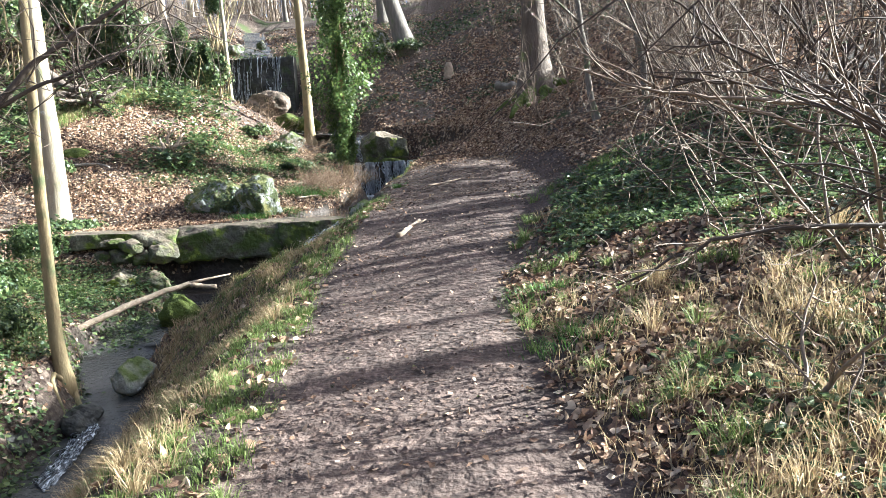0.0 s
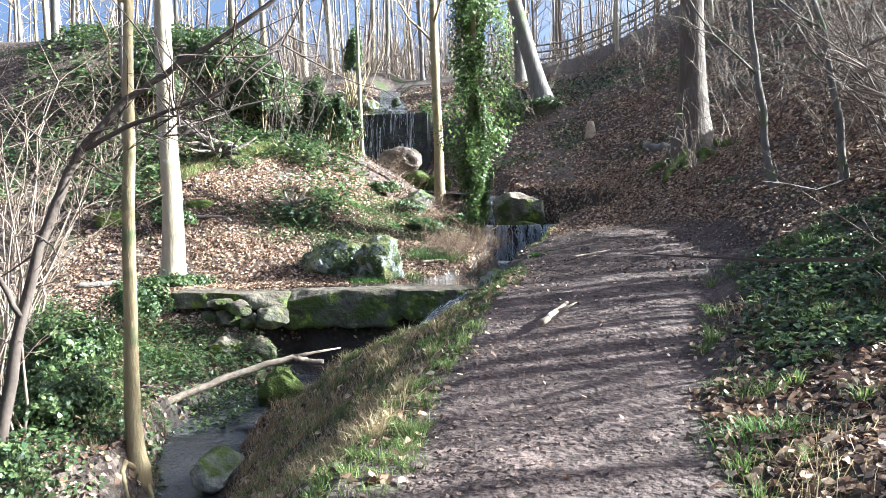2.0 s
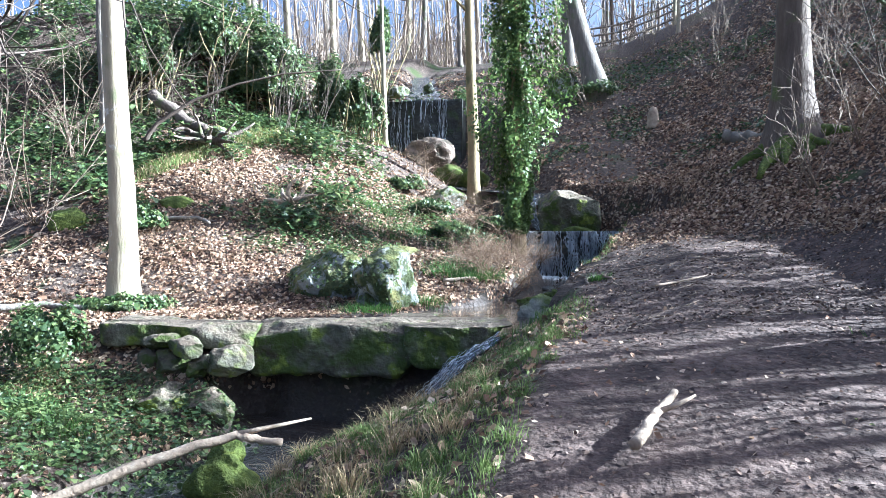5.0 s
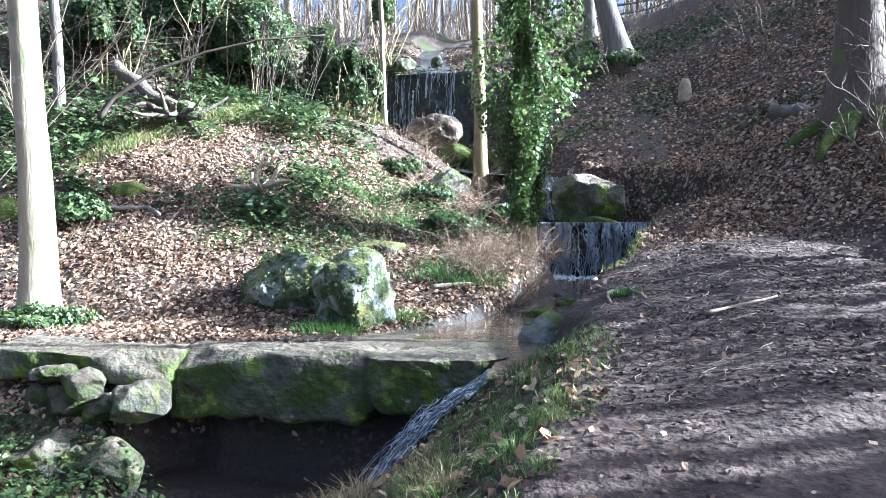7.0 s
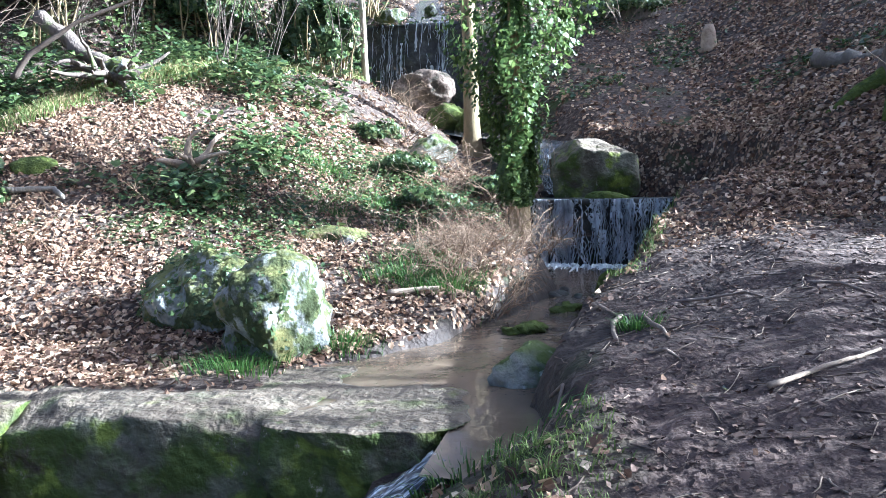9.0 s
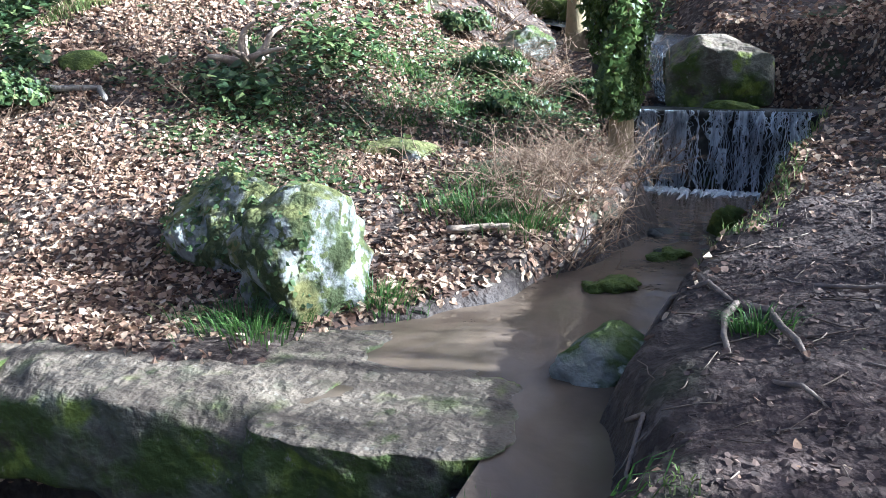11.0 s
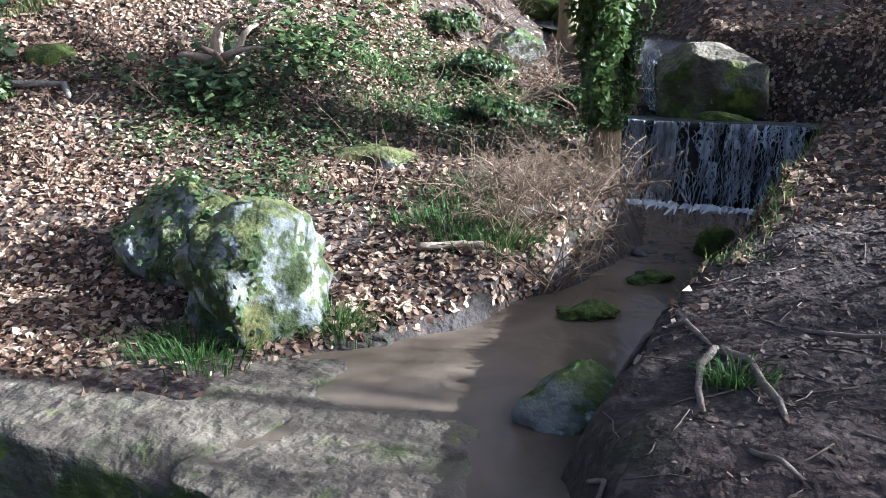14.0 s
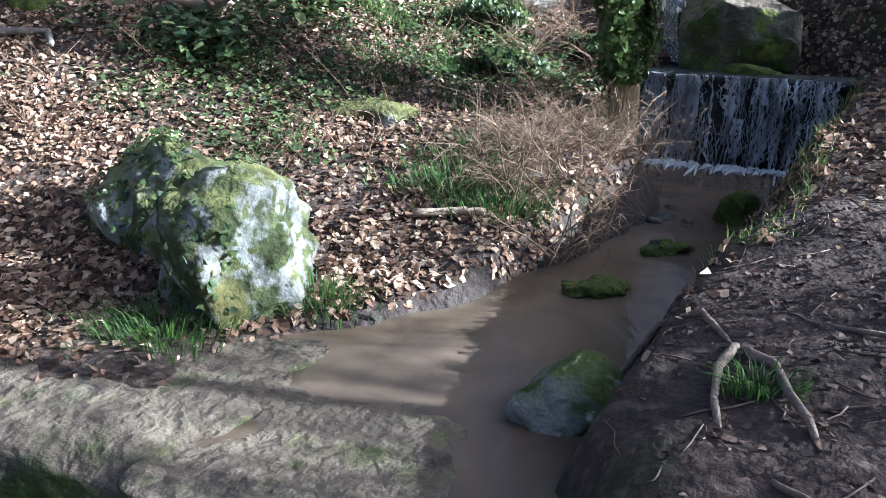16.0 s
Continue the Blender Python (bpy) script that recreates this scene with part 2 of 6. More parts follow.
SOIL = ground_material()
POOL_WATER = water_material("muddy_water", (0.125, 0.092, 0.064), ripple=9, strength=0.16)
STREAM_WATER = water_material("stream_water", (0.085, 0.082, 0.08), ripple=16, strength=0.6, rough=0.12)
FALL_WATER = material("falling_water", [(0.35, (0.22, 0.24, 0.27)), (0.62, (0.82, 0.85, 0.89))], scale=14, rough=0.15, bump=0.6, bump_scale=40, stretch=(1, 1, 0.15), translucent=0.35, spec=0.5)
def film_material():
    """Fast thin water: white streaks along the flow over a dark wet bed."""
    m = material("rushing_water", [(0.3, (0.1, 0.1, 0.11)), (0.7, (0.8, 0.82, 0.85))], rough=0.12, bump=0.5, bump_scale=30, spec=0.5)
    n, l = m.node_tree.nodes, m.node_tree.links
    att = n.new("ShaderNodeAttribute")
    att.attribute_name = "flow"
    t = n.new("ShaderNodeTexNoise")
    t.inputs["Scale"].default_value, t.inputs["Detail"].default_value, t.inputs["Distortion"].default_value = 1.0, 7.0, 0.6
    l.new(att.outputs["Vector"], t.inputs["Vector"])
    r = n.new("ShaderNodeValToRGB")
    e = r.color_ramp.elements
    e[0].position, e[0].color = 0.44, (0.04, 0.04, 0.042, 1)
    e[1].position, e[1].color = 0.72, (0.80, 0.83, 0.87, 1)
    e.new(0.56).color = (0.2, 0.21, 0.225, 1)
    l.new(t.outputs[0], r.inputs[0])
    l.new(r.outputs[0], n["Principled BSDF"].inputs["Base Color"])
    return m


FILM = film_material()
FOAM = material("foam", [(0.3, (0.5, 0.5, 0.5)), (0.7, (0.85, 0.87, 0.88))], scale=30, rough=0.5, bump=0.6, bump_scale=60)


# ---- shape helpers ----
def smooth(a, b, x):
    t = np.clip((x - a) / (b - a), 0, 1)
    return t * t * (3 - 2 * t)


def curve(y, pts, w=0.6):
    p = np.array(pts, float)
    return sum(np.interp(y + o, p[:, 0], p[:, 1]) for o in (-w, -w / 2, 0, w / 2, w)) / 5


def vnoise(x, y, s=0.0):
    xi, yi = np.floor(x), np.floor(y)
    fx, fy = x - xi, y - yi
    fx, fy = fx * fx * (3 - 2 * fx), fy * fy * (3 - 2 * fy)

    def h(i, j):
        v = np.sin(i * 127.1 + j * 311.7 + s * 74.7) * 43758.5453
        return v - np.floor(v)
    return (h(xi, yi) * (1 - fx) + h(xi + 1, yi) * fx) * (1 - fy) + (h(xi, yi + 1) * (1 - fx) + h(xi + 1, yi + 1) * fx) * fy - 0.5


def fbm(x, y, s=0.0, n=4):
    return sum(vnoise(x * 2 ** k, y * 2 ** k, s + k) / 2 ** k for k in range(n))


def mesh_of(name, verts, faces, mat, smoothed=False):
    """faces: list of integer arrays (n, 3) or (n, 4), or one such array."""
    me = bpy.data.meshes.new(name)
    verts = np.asarray(verts, np.float32)
    groups = [np.asarray(f, np.int32) for f in (faces if isinstance(faces, (list, tuple)) else [faces]) if len(f)]
    loops = np.concatenate([g.ravel() for g in groups])
    counts = np.concatenate([np.full(len(g), g.shape[1], np.int32) for g in groups])
    me.vertices.add(len(verts))
    me.vertices.foreach_set("co", verts.ravel())
    me.loops.add(len(loops))
    me.loops.foreach_set("vertex_index", loops)
    me.polygons.add(len(counts))
    me.polygons.foreach_set("loop_start", np.concatenate([[0], np.cumsum(counts)[:-1]]).astype(np.int32))
    me.polygons.foreach_set("loop_total", counts)
    me.polygons.foreach_set("use_smooth", np.full(len(counts), smoothed))
    me.materials.append(mat)
    me.update(calc_edges=True)
    return me


def part(name, me, parent=None, label="", m=None):
    ob = new(name, me)
    if parent is not None:
        ob.parent = parent
    if m is not None:
        ob.matrix_basis = m
    return tagged(ob, label)


def thing(name, at, label, category, group="", kind=""):
    e = new(name)
    e.empty_display_size = 0.2
    e.location = at
    return tagged(e, label, category, group, kind)


class Build:
    """Collects tubes and leaves into one mesh."""

    def __init__(self):
        self.v, self.q, self.t, self.n = [], [], [], 0

    def add(self, v, q=None, t=None):
        if q is not None and len(q):
            self.q.append(np.asarray(q) + self.n)
        if t is not None and len(t):
            self.t.append(np.asarray(t) + self.n)
        self.v.append(np.asarray(v, float))
        self.n += len(v)

    def tube(self, pts, rad, sides=6, cap=True, wob=0.0, seed=0):
        pts, rad = np.asarray(pts, float), np.asarray(rad, float)
        k = len(pts)
        d = np.gradient(pts, axis=0)
        d /= np.linalg.norm(d, axis=1, keepdims=True) + 1e-9
        ref = np.where(np.abs(d[:, 2:3]) > 0.9, [[1.0, 0, 0]], [[0, 0, 1.0]])
        a = np.cross(d, ref)
        for i in range(1, k):
            if a[i] @ a[i - 1] < 0:
                a[i] *= -1
        a /= np.linalg.norm(a, axis=1, keepdims=True) + 1e-9
        b = np.cross(d, a)
        th = np.linspace(0, 2 * np.pi, sides, endpoint=False)
        r = rad[:, None] * np.ones(sides)
        if wob:
            r = r * (1 + wob * (vnoise(np.cos(th)[None] * 2 + seed * 3 + 5, np.arange(k)[:, None] * 0.6 + np.sin(th)[None] * 2, seed) * 2))
        ring = pts[:, None] + r[..., None] * (np.cos(th)[None, :, None] * a[:, None] + np.sin(th)[None, :, None] * b[:, None])
        v = ring.reshape(-1, 3)
        i = np.arange(k - 1)[:, None] * sides
        j = np.arange(sides)[None]
        j2 = (j + 1) % sides
        q = np.stack([i + j, i + j2, i + sides + j2, i + sides + j], -1).reshape(-1, 4)
        if cap and sides > 3:
            v = np.concatenate([v, pts[:1], pts[-1:]])
            c0, c1 = k * sides, k * sides + 1
            t = [(c0, (x + 1) % sides, x) for x in range(sides)] + [(c1, (k - 1) * sides + x, (k - 1) * sides + (x + 1) % sides) for x in range(sides)]
            self.add(v, q, t)
        else:
            self.add(v, q)

    def mesh(self, name, mat, smoothed=True):
        return mesh_of(name, np.concatenate(self.v), [np.concatenate(self.q) if self.q else [], np.concatenate(self.t) if self.t else []], mat, smoothed)


def frames_of(nrm, r):
    """Two tangents for each normal, turned at random."""
    nrm = nrm / (np.linalg.norm(nrm, axis=1, keepdims=True) + 1e-9)
    ref = np.where(np.abs(nrm[:, 2:3]) > 0.9, [[1.0, 0, 0]], [[0, 0, 1.0]])
    a = np.cross(nrm, ref)
    a /= np.linalg.norm(a, axis=1, keepdims=True) + 1e-9
    b = np.cross(nrm, a)
    th = r.uniform(0, 2 * np.pi, len(nrm))[:, None]
    return np.cos(th) * a + np.sin(th) * b, -np.sin(th) * a + np.cos(th) * b, nrm


DEAD = np.array([(0, -0.5, 0.0), (0.33, -0.22, 0.10), (0.42, 0.12, 0.16), (0, 0.55, 0.05), (-0.42, 0.12, 0.16), (-0.33, -0.22, 0.10)])
IVY_LEAF = np.array([(0, -0.45, 0.0), (0.45, -0.25, 0.06), (0.28, 0.15, 0.02), (0, 0.55, -0.05), (-0.28, 0.15, 0.02), (-0.45, -0.25, 0.06)])


def leaf_mesh(name, pos, nrm, size, shape, mat, r, curl=0.5):
    a, b, c = frames_of(nrm, r)
    n = len(pos)
    s = np.asarray(size).reshape(-1, 1, 1) * np.ones((n, 1, 1))
    k = r.uniform(-0.4, 1.6, (n, 1, 1)) * curl * 2
    sx, sy = r.uniform(0.7, 1.15, (n, 1, 1)), r.uniform(0.8, 1.2, (n, 1, 1))
    sh = shape[None] + r.normal(0, 0.085, (n, 6, 3)) * [[[1, 1, 1.1]]]
    v = pos[:, None] + s * (sh[..., :1] * sx * a[:, None] + sh[..., 1:2] * sy * b[:, None] + sh[..., 2:] * k * c[:, None])
    base = np.arange(n)[:, None] * 6
    q = np.concatenate([base + [[0, 1, 2, 3]], base + [[0, 3, 4, 5]]])
    return mesh_of(name, v.reshape(-1, 3), q, mat, False)


def blade_mesh(name, pos, height, width, lean, mat, r, lean_dir=None):
    """Grass: bent blades of two segments."""
    n = len(pos)
    th = r.uniform(0, 2 * np.pi, n) if lean_dir is None else lean_dir
    d = np.stack([np.cos(th), np.sin(th), np.zeros(n)], 1)
    ph = th + r.normal(0, 0.9, n) + np.pi / 2
    w = np.stack([np.cos(ph), np.sin(ph), np.zeros(n)], 1) * (np.asarray(width) * np.ones(n))[:, None]
    h = (np.asarray(height) * np.ones(n))[:, None]
    le = (np.asarray(lean) * np.ones(n))[:, None]
    up = np.array([[0, 0, 1.0]])
    mid = pos + h * 0.55 * up + d * h * le * 0.3
    tip = pos + h * np.clip(1 - le * 0.35, 0.15, 1) * up + d * h * le
    v = np.stack([pos - w, pos + w, mid + w * 0.7, mid - w * 0.7, tip], 1).reshape(-1, 3)
    b = np.arange(n)[:, None] * 5
    return mesh_of(name, v, [b + [[0, 1, 2, 3]], b + [[3, 2, 4]]], mat, False)


# ---- lie of the land ----
PATH_Z = [(-60, -4), (-10, -0.9), (0, -0.3), (5, 0.02), (7.5, 0.2), (8.7, 0.32), (10.35, 0.6), (11.6, 0.78), (12.8, 0.92), (13.6, 0.98), (16, 1.2), (18.6, 1.5), (22, 2.15), (25, 2.85),
          (30, 4.6), (32.5, 5.9), (36, 7.0), (40, 8.5), (46, 10.6), (50, 11.3), (60, 12.0), (400, 12.5)]
PATH_R = [(-60, 0.9), (0, 0.85), (5, 0.6), (6.5, 0.4), (9, 0.7), (11, 1.2), (13.6, 1.8), (18, 1.5), (20, 0.8), (22, 0.3), (25, 0.4), (35, 0.0), (60, 0)]
STREAM_X = [(13, -2.2), (16, -2.3), (17.3, -1.75), (19.5, -1.5), (21.5, -1.55), (23, -1.8), (26, -3.5), (29, -5.6), (31, -7), (36, -8), (46, -10), (60, -12)]
# polylines: x, y, bed, half width
UPPER = [(-1.68, 14.4, 0.32, 0.22), (-1.9, 15.1, 0.28, 0.45), (-2.45, 15.7, 0.22, 0.85), (-2.0, 16.8, 0.28, 0.55), (-1.65, 18.0, 0.36, 0.45), (-1.45, 19.5, 0.42, 0.38), (-1.42, 20.9, 0.42, 0.7), (-1.35, 21.3, 0.42, 1.05), (-1.3, 21.7, 0.42, 1.2)]
TERRACE = [(-1.55, 21.95, 1.36, 0.9), (-1.7, 22.6, 1.38, 0.6)]
GULLY = [(-2.3, 23.3, 2.0, 0.25), (-2.6, 25, 2.3, 0.4), (-4.2, 27, 2.5, 0.5), (-5.8, 29, 2.8, 0.6), (-7.0, 31.2, 3.3, 1.1)]
TOP = [(-7.1, 32.0, 5.8, 0.9), (-7.8, 35, 6.2, 0.6), (-9.5, 42, 8.6, 0.5)]
SPILL = [(-1.85, 14.5, 0.36, 0.12), (-2.2, 14.1, 0.2, 0.16), (-2.42, 13.9, 0.0, 0.18), (-2.65, 13.75, -0.27, 0.2), (-2.95, 13.55, -0.62, 0.25), (-3.3, 13.4, -1.0, 0.4)]
ALCOVE = [(-0.6, 21.4, 0.45, 0.3), (0.15, 21.5, 0.7, 0.25)]
LOWER = [(-4.0, 13.5, -1.02, 0.45), (-4.7, 12.4, -1.08, 0.75), (-5.0, 11.4, -1.2, 0.42), (-4.6, 10.2, -1.4, 0.3), (-4.35, 9.2, -1.6, 0.26), (-4.4, 8.3, -1.85, 0.35),
         (-4.5, 6, -2.0, 0.45), (-4.8, 0, -2.5, 0.6), (-5.5, -30, -5, 0.8)]
UNDER = [(-5.0, 14.35, -0.75, 0.45), (-3.0, 14.25, -0.85, 0.45)]


def carve(h, x, y, poly, k, rough=0.0):
    for (x0, y0, z0, w0), (x1, y1, z1, w1) in zip(poly[:-1], poly[1:]):
        dx, dy = x1 - x0, y1 - y0
        t = np.clip(((x - x0) * dx + (y - y0) * dy) / (dx * dx + dy * dy), 0, 1)
        d = np.hypot(x - x0 - t * dx, y - y0 - t * dy) + rough * fbm(x * 1.7, y * 1.7, 9, 3)
        h = np.minimum(h, z0 + (z1 - z0) * t + k * np.maximum(0, d - (w0 + (w1 - w0) * t)))
    return h


def stream_distance(x, y, poly):
    best = np.full(np.shape(x), 1e9)
    for (x0, y0, z0, w0), (x1, y1, z1, w1) in zip(poly[:-1], poly[1:]):
        dx, dy = x1 - x0, y1 - y0
        t = np.clip(((x - x0) * dx + (y - y0) * dy) / (dx * dx + dy * dy), 0, 1)
        best = np.minimum(best, np.hypot(x - x0 - t * dx, y - y0 - t * dy) - (w0 + (w1 - w0) * t))
    return best


def land(x, y):
    x, y = np.asarray(x, float), np.asarray(y, float)
    zp = curve(y, PATH_Z)
    over = np.maximum(0, x - curve(y, PATH_R, 1.0))
    # Extra steepness past x = 4 is added to shade the slope below.
    rise = (0.44 - 0.16 * smooth(11.5, 8.5, y)) * (np.sqrt(over * over + 0.04) - 0.2) + 0.31 * np.maximum(0, x - 4.0) * smooth(18.5, 21.5, y)
    cross = (0.06 + 0.11 * smooth(11.5, 13.5, y) * smooth(21, 18, y)) * np.maximum(0, 0.3 - x) + (0.27 + 0.17 * smooth(10.5, 12, y)) * smooth(6, 10, y) * smooth(16, 14.8, y) * np.maximum(0, -1.15 - x)
    right = zp - cross + 9.0 * (1 - np.exp(-rise / 9.0))
    g = curve(x, [(-40, 0.62), (-9.6, 0.56), (-8.8, 0.5), (-7, 0.42), (-4.7, 0.2), (-3, 0.16), (0, 0.16)])
    cap = curve(x, [(-60, 6), (-14, 5.2), (-9, 4.1), (-7, 3.9), (-5.5, 3.0), (-4, 2.5), (-2.5, 2.2), (0, 2.2)])
    s = np.maximum(0, y - 16.2)
    hill = 0.47 + g * s / (1 + (g * s / cap) ** 4) ** 0.25
    yb = curve(x, [(-40, 20), (-16, 21.5), (-12, 23.5), (-9.5, 26.5), (-8, 29.5), (-7, 31)])
    hill = hill + 3.0 * smooth(0, 3.5, y - yb) * smooth(-6.4, -8.8, x)
    low = -0.75 + 1.7 * (1 - np.exp(-0.3 * np.maximum(0, -5.4 - x) / 1.7))
    left = low + (hill - low) * smooth(13.2, 15.3, y)
    left = left + (zp - left) * smooth(31.5, 36, y)
    w = smooth(-0.7, 0.7, x - curve(y, STREAM_X))
    h = left + (right - left) * np.where(y < 14.2, smooth(-5.4, -4.4, x), w)
    bumps = 0.10 * fbm(x * 0.8, y * 0.8, 1) + 0.05 * fbm(x * 3.1, y * 3.1, 2)
    flat = np.maximum(trodden(x, y), smooth(-7.2, -6.2, x) * smooth(16.8, 15.8, y) * smooth(13.8, 14.6, y))
    h = h - 0.04 * smooth(-3.4, -2.9, x) * smooth(-0.9, -1.3, x) * smooth(16.6, 15.9, y) * smooth(14.0, 14.6, y)
    h = h + bumps * (1 - 0.65 * flat) + 0.25 * fbm(x * 0.25, y * 0.25, 3) * smooth(18, 30, np.hypot(x, y - 14))
    h = h + 0.055 * fbm(x * 5.3, y * 5.3, 12, 3) * smooth(-1.9, -1.3, x) * smooth(3, 1, x) * smooth(12.5, 14, y) * smooth(20, 17.5, y)
    for poly, k in ((TOP, 1.0), (GULLY, 1.1), (TERRACE, 1.6), (UPPER, 2.0), (UNDER, 3.0), (ALCOVE, 3.0), (SPILL, 1.6), (LOWER, np.where(x < np.interp(y, [6, 8.3, 9.2, 10.2, 11.4, 12.4], [-4.5, -4.4, -4.35, -4.6, -5.0, -4.7]), 1.9, np.interp(y, [0, 8, 11.5, 12.6, 13.3], [0.9, 0.85, 0.8, 1.0, 2.0])))):
        h = carve(h, x, y, poly, k, 0.22)
    return h


def trodden(x, y):
    """1 on the bare path, 0 off it."""
    l = curve(y, [(-60, -1.2), (5, -1.2), (7.5, -1.35), (10.8, -1.15), (13, -0.95), (14.2, -1.0), (15.5, -1.2), (17, -1.0), (19, -0.4), (21, 0.6), (23, 2)])
    r = curve(y, [(-60, 0.8), (5, 0.75), (6.3, 0.5), (9.2, 0.95), (11, 1.6), (13.6, 2.6), (16, 2.6), (18, 2.2), (20, 1.4), (22, 0.5)])
    e = 0.35 * fbm(x * 1.3, y * 1.3, 5)
    return smooth(19.5, 16.5, y) * smooth(-0.12, 0.22, x - l + e) * smooth(-0.15, 0.3, r - x + e)


def ground_at(x, y):
    return float(surface(np.array([x]), np.array([y]))[0])


def axis(lo, hi, step, far, ratio=1.13):
    mid = list(np.arange(lo, hi, step))
    a, s = [lo], step
    while a[-1] > -far:
        s *= ratio
        a.append(a[-1] - s)
    b, s = [mid[-1]], step
    while b[-1] < far:
        s *= ratio
        b.append(b[-1] + s)
    return np.array(a[:0:-1] + mid + b[1:])


gx, gy = axis(-11, 4.5, 0.082, 500), np.concatenate([axis(1, 24, 0.082, 400)])
X, Y = np.meshgrid(gx, gy)
Z = land(X, Y)
nx = len(gx)


def surface(x, y):
    """Height of the ground sheet between its grid points."""
    i = np.clip(np.searchsorted(gy, y) - 1, 0, len(gy) - 2)
    j = np.clip(np.searchsorted(gx, x) - 1, 0, nx - 2)
    v, u = (y - gy[i]) / (gy[i + 1] - gy[i]), (x - gx[j]) / (gx[j + 1] - gx[j])
    return (Z[i, j] * (1 - u) + Z[i, j + 1] * u) * (1 - v) + (Z[i + 1, j] * (1 - u) + Z[i + 1, j + 1] * u) * v


ii, jj = np.meshgrid(np.arange(len(gy) - 1), np.arange(nx - 1), indexing="ij")
k0 = (ii * nx + jj).ravel()
me = mesh_of("ground", np.stack([X, Y, Z], -1).reshape(-1, 3), np.stack([k0, k0 + 1, k0 + nx + 1, k0 + nx], -1), SOIL, True)
wet_shade = np.clip(1 - np.minimum(stream_distance(X, Y, UPPER), np.minimum(stream_distance(X, Y, LOWER), np.minimum(stream_distance(X, Y, UNDER), stream_distance(X, Y, TERRACE)))) / 0.35, 0, 1)
# Muddy right bank: this patch also darkens the soil for its deep shade.
wet_shade = np.maximum(wet_shade, 0.42 * smooth(-2.0, -1.3, X) * smooth(1.0, -0.4, X + 0.5 * fbm(X * 1.5, Y * 1.5, 8, 3)) * smooth(14.7, 15.5, Y) * smooth(18.5, 16.8, Y))
for nm, a in (("trodden", trodden(X, Y)), ("wet_shade", wet_shade)):
    me.attributes.new(nm, "FLOAT", "POINT").data.foreach_set("value", a.ravel().astype(np.float32))
tagged(new("ground", me), "brown woodland soil with a trodden earth path", "ground", kind="structure")


# ---- water ----
def ribbon(name, pts, mat, label, across=9, kind="structure"):
    """A water sheet along x, y, z, half width."""
    p = np.array(pts, float)
    n = len(p)
    tt = np.linspace(0, n - 1, (n - 1) * 8 + 1)
    p = np.stack([np.interp(tt, np.arange(n), p[:, k]) for k in range(4)], 1)
    d = np.gradient(p[:, :2], axis=0)
    d /= np.linalg.norm(d, axis=1, keepdims=True)
    s = np.stack([-d[:, 1], d[:, 0]], 1)
    u = np.linspace(-1, 1, across)
    v = np.concatenate([p[:, None, :2] + u[None, :, None] * p[:, None, 3:] * s[:, None], np.repeat(p[:, 2], across).reshape(len(p), across, 1)], 2)
    v[..., 2] += 0.012 * fbm(v[..., 0] * 4, v[..., 1] * 4, 4)
    i, j = np.meshgrid(np.arange(len(p) - 1), np.arange(across - 1), indexing="ij")
    k = (i * across + j).ravel()
    return tagged(new(name, mesh_of(name, v.reshape(-1, 3), np.stack([k, k + 1, k + across + 1, k + across], -1), mat, True)), label, "water", kind=kind)


px, py = np.meshgrid(np.arange(-5.0, 0.6, 0.06), np.arange(14.2, 22.0, 0.06))
pz = np.interp(py, [14.2, 15.0, 17, 19.5, 21.2, 22], [0.43, 0.447, 0.452, 0.52, 0.56, 0.57]) + 0.006 * fbm(px * 4, py * 4, 4)
inside = (stream_distance(px, py, UPPER) < 1.25) & ((px > -2.0) | (py > 15.0)) & (px + 0.9 * np.maximum(0, py - 17) < 3)
k0 = np.arange(px.size).reshape(px.shape)
cells = inside[:-1, :-1] & inside[1:, 1:] & inside[1:, :-1] & inside[:-1, 1:]
me = mesh_of("water_pool", np.stack([px, py, pz], -1).reshape(-1, 3), np.stack([k0[:-1, :-1][cells], k0[:-1, 1:][cells], k0[1:, 1:][cells], k0[1:, :-1][cells]], -1), POOL_WATER, True)
tagged(new("water_pool", me), "muddy brown pool water below the small waterfall", "water", kind="structure")
ribbon("water_terrace", [(-1.5, 21.75, 1.47, 1.15), (-1.6, 22.4, 1.48, 0.9), (-1.8, 23.0, 1.5, 0.5)], STREAM_WATER, "shallow stream water on the rock ledge")
ribbon("water_lower", [(-2.9, 13.95, -0.86, 0.6), (-4.0, 13.6, -0.88, 0.9), (-4.7, 12.4, -0.92, 1.1), (-5.0, 11.4, -1.08, 0.65), (-4.6, 10.2, -1.28, 0.5), (-4.35, 9.2, -1.48, 0.42), (-4.4, 8.3, -1.72, 0.5), (-4.5, 6, -1.88, 0.6), (-4.8, 0, -2.34, 1.0), (-5.5, -30, -4.8, 1.2)],
       STREAM_WATER, "shallow grey stream water in a narrow bed")
ribbon("water_gully", [(-2.35, 23.5, 2.1, 0.3), (-2.6, 25, 2.42, 0.5), (-4.2, 27, 2.62, 0.6), (-5.8, 29, 2.92, 0.7), (-7.0, 31.4, 3.42, 1.2)], STREAM_WATER, "stream water below the tall waterfall")
ribbon("water_top", [(-7.1, 31.75, 5.92, 1.2), (-7.8, 35, 6.32, 0.8), (-9.5, 42, 8.72, 0.6)], STREAM_WATER, "stream water above the tall waterfall")


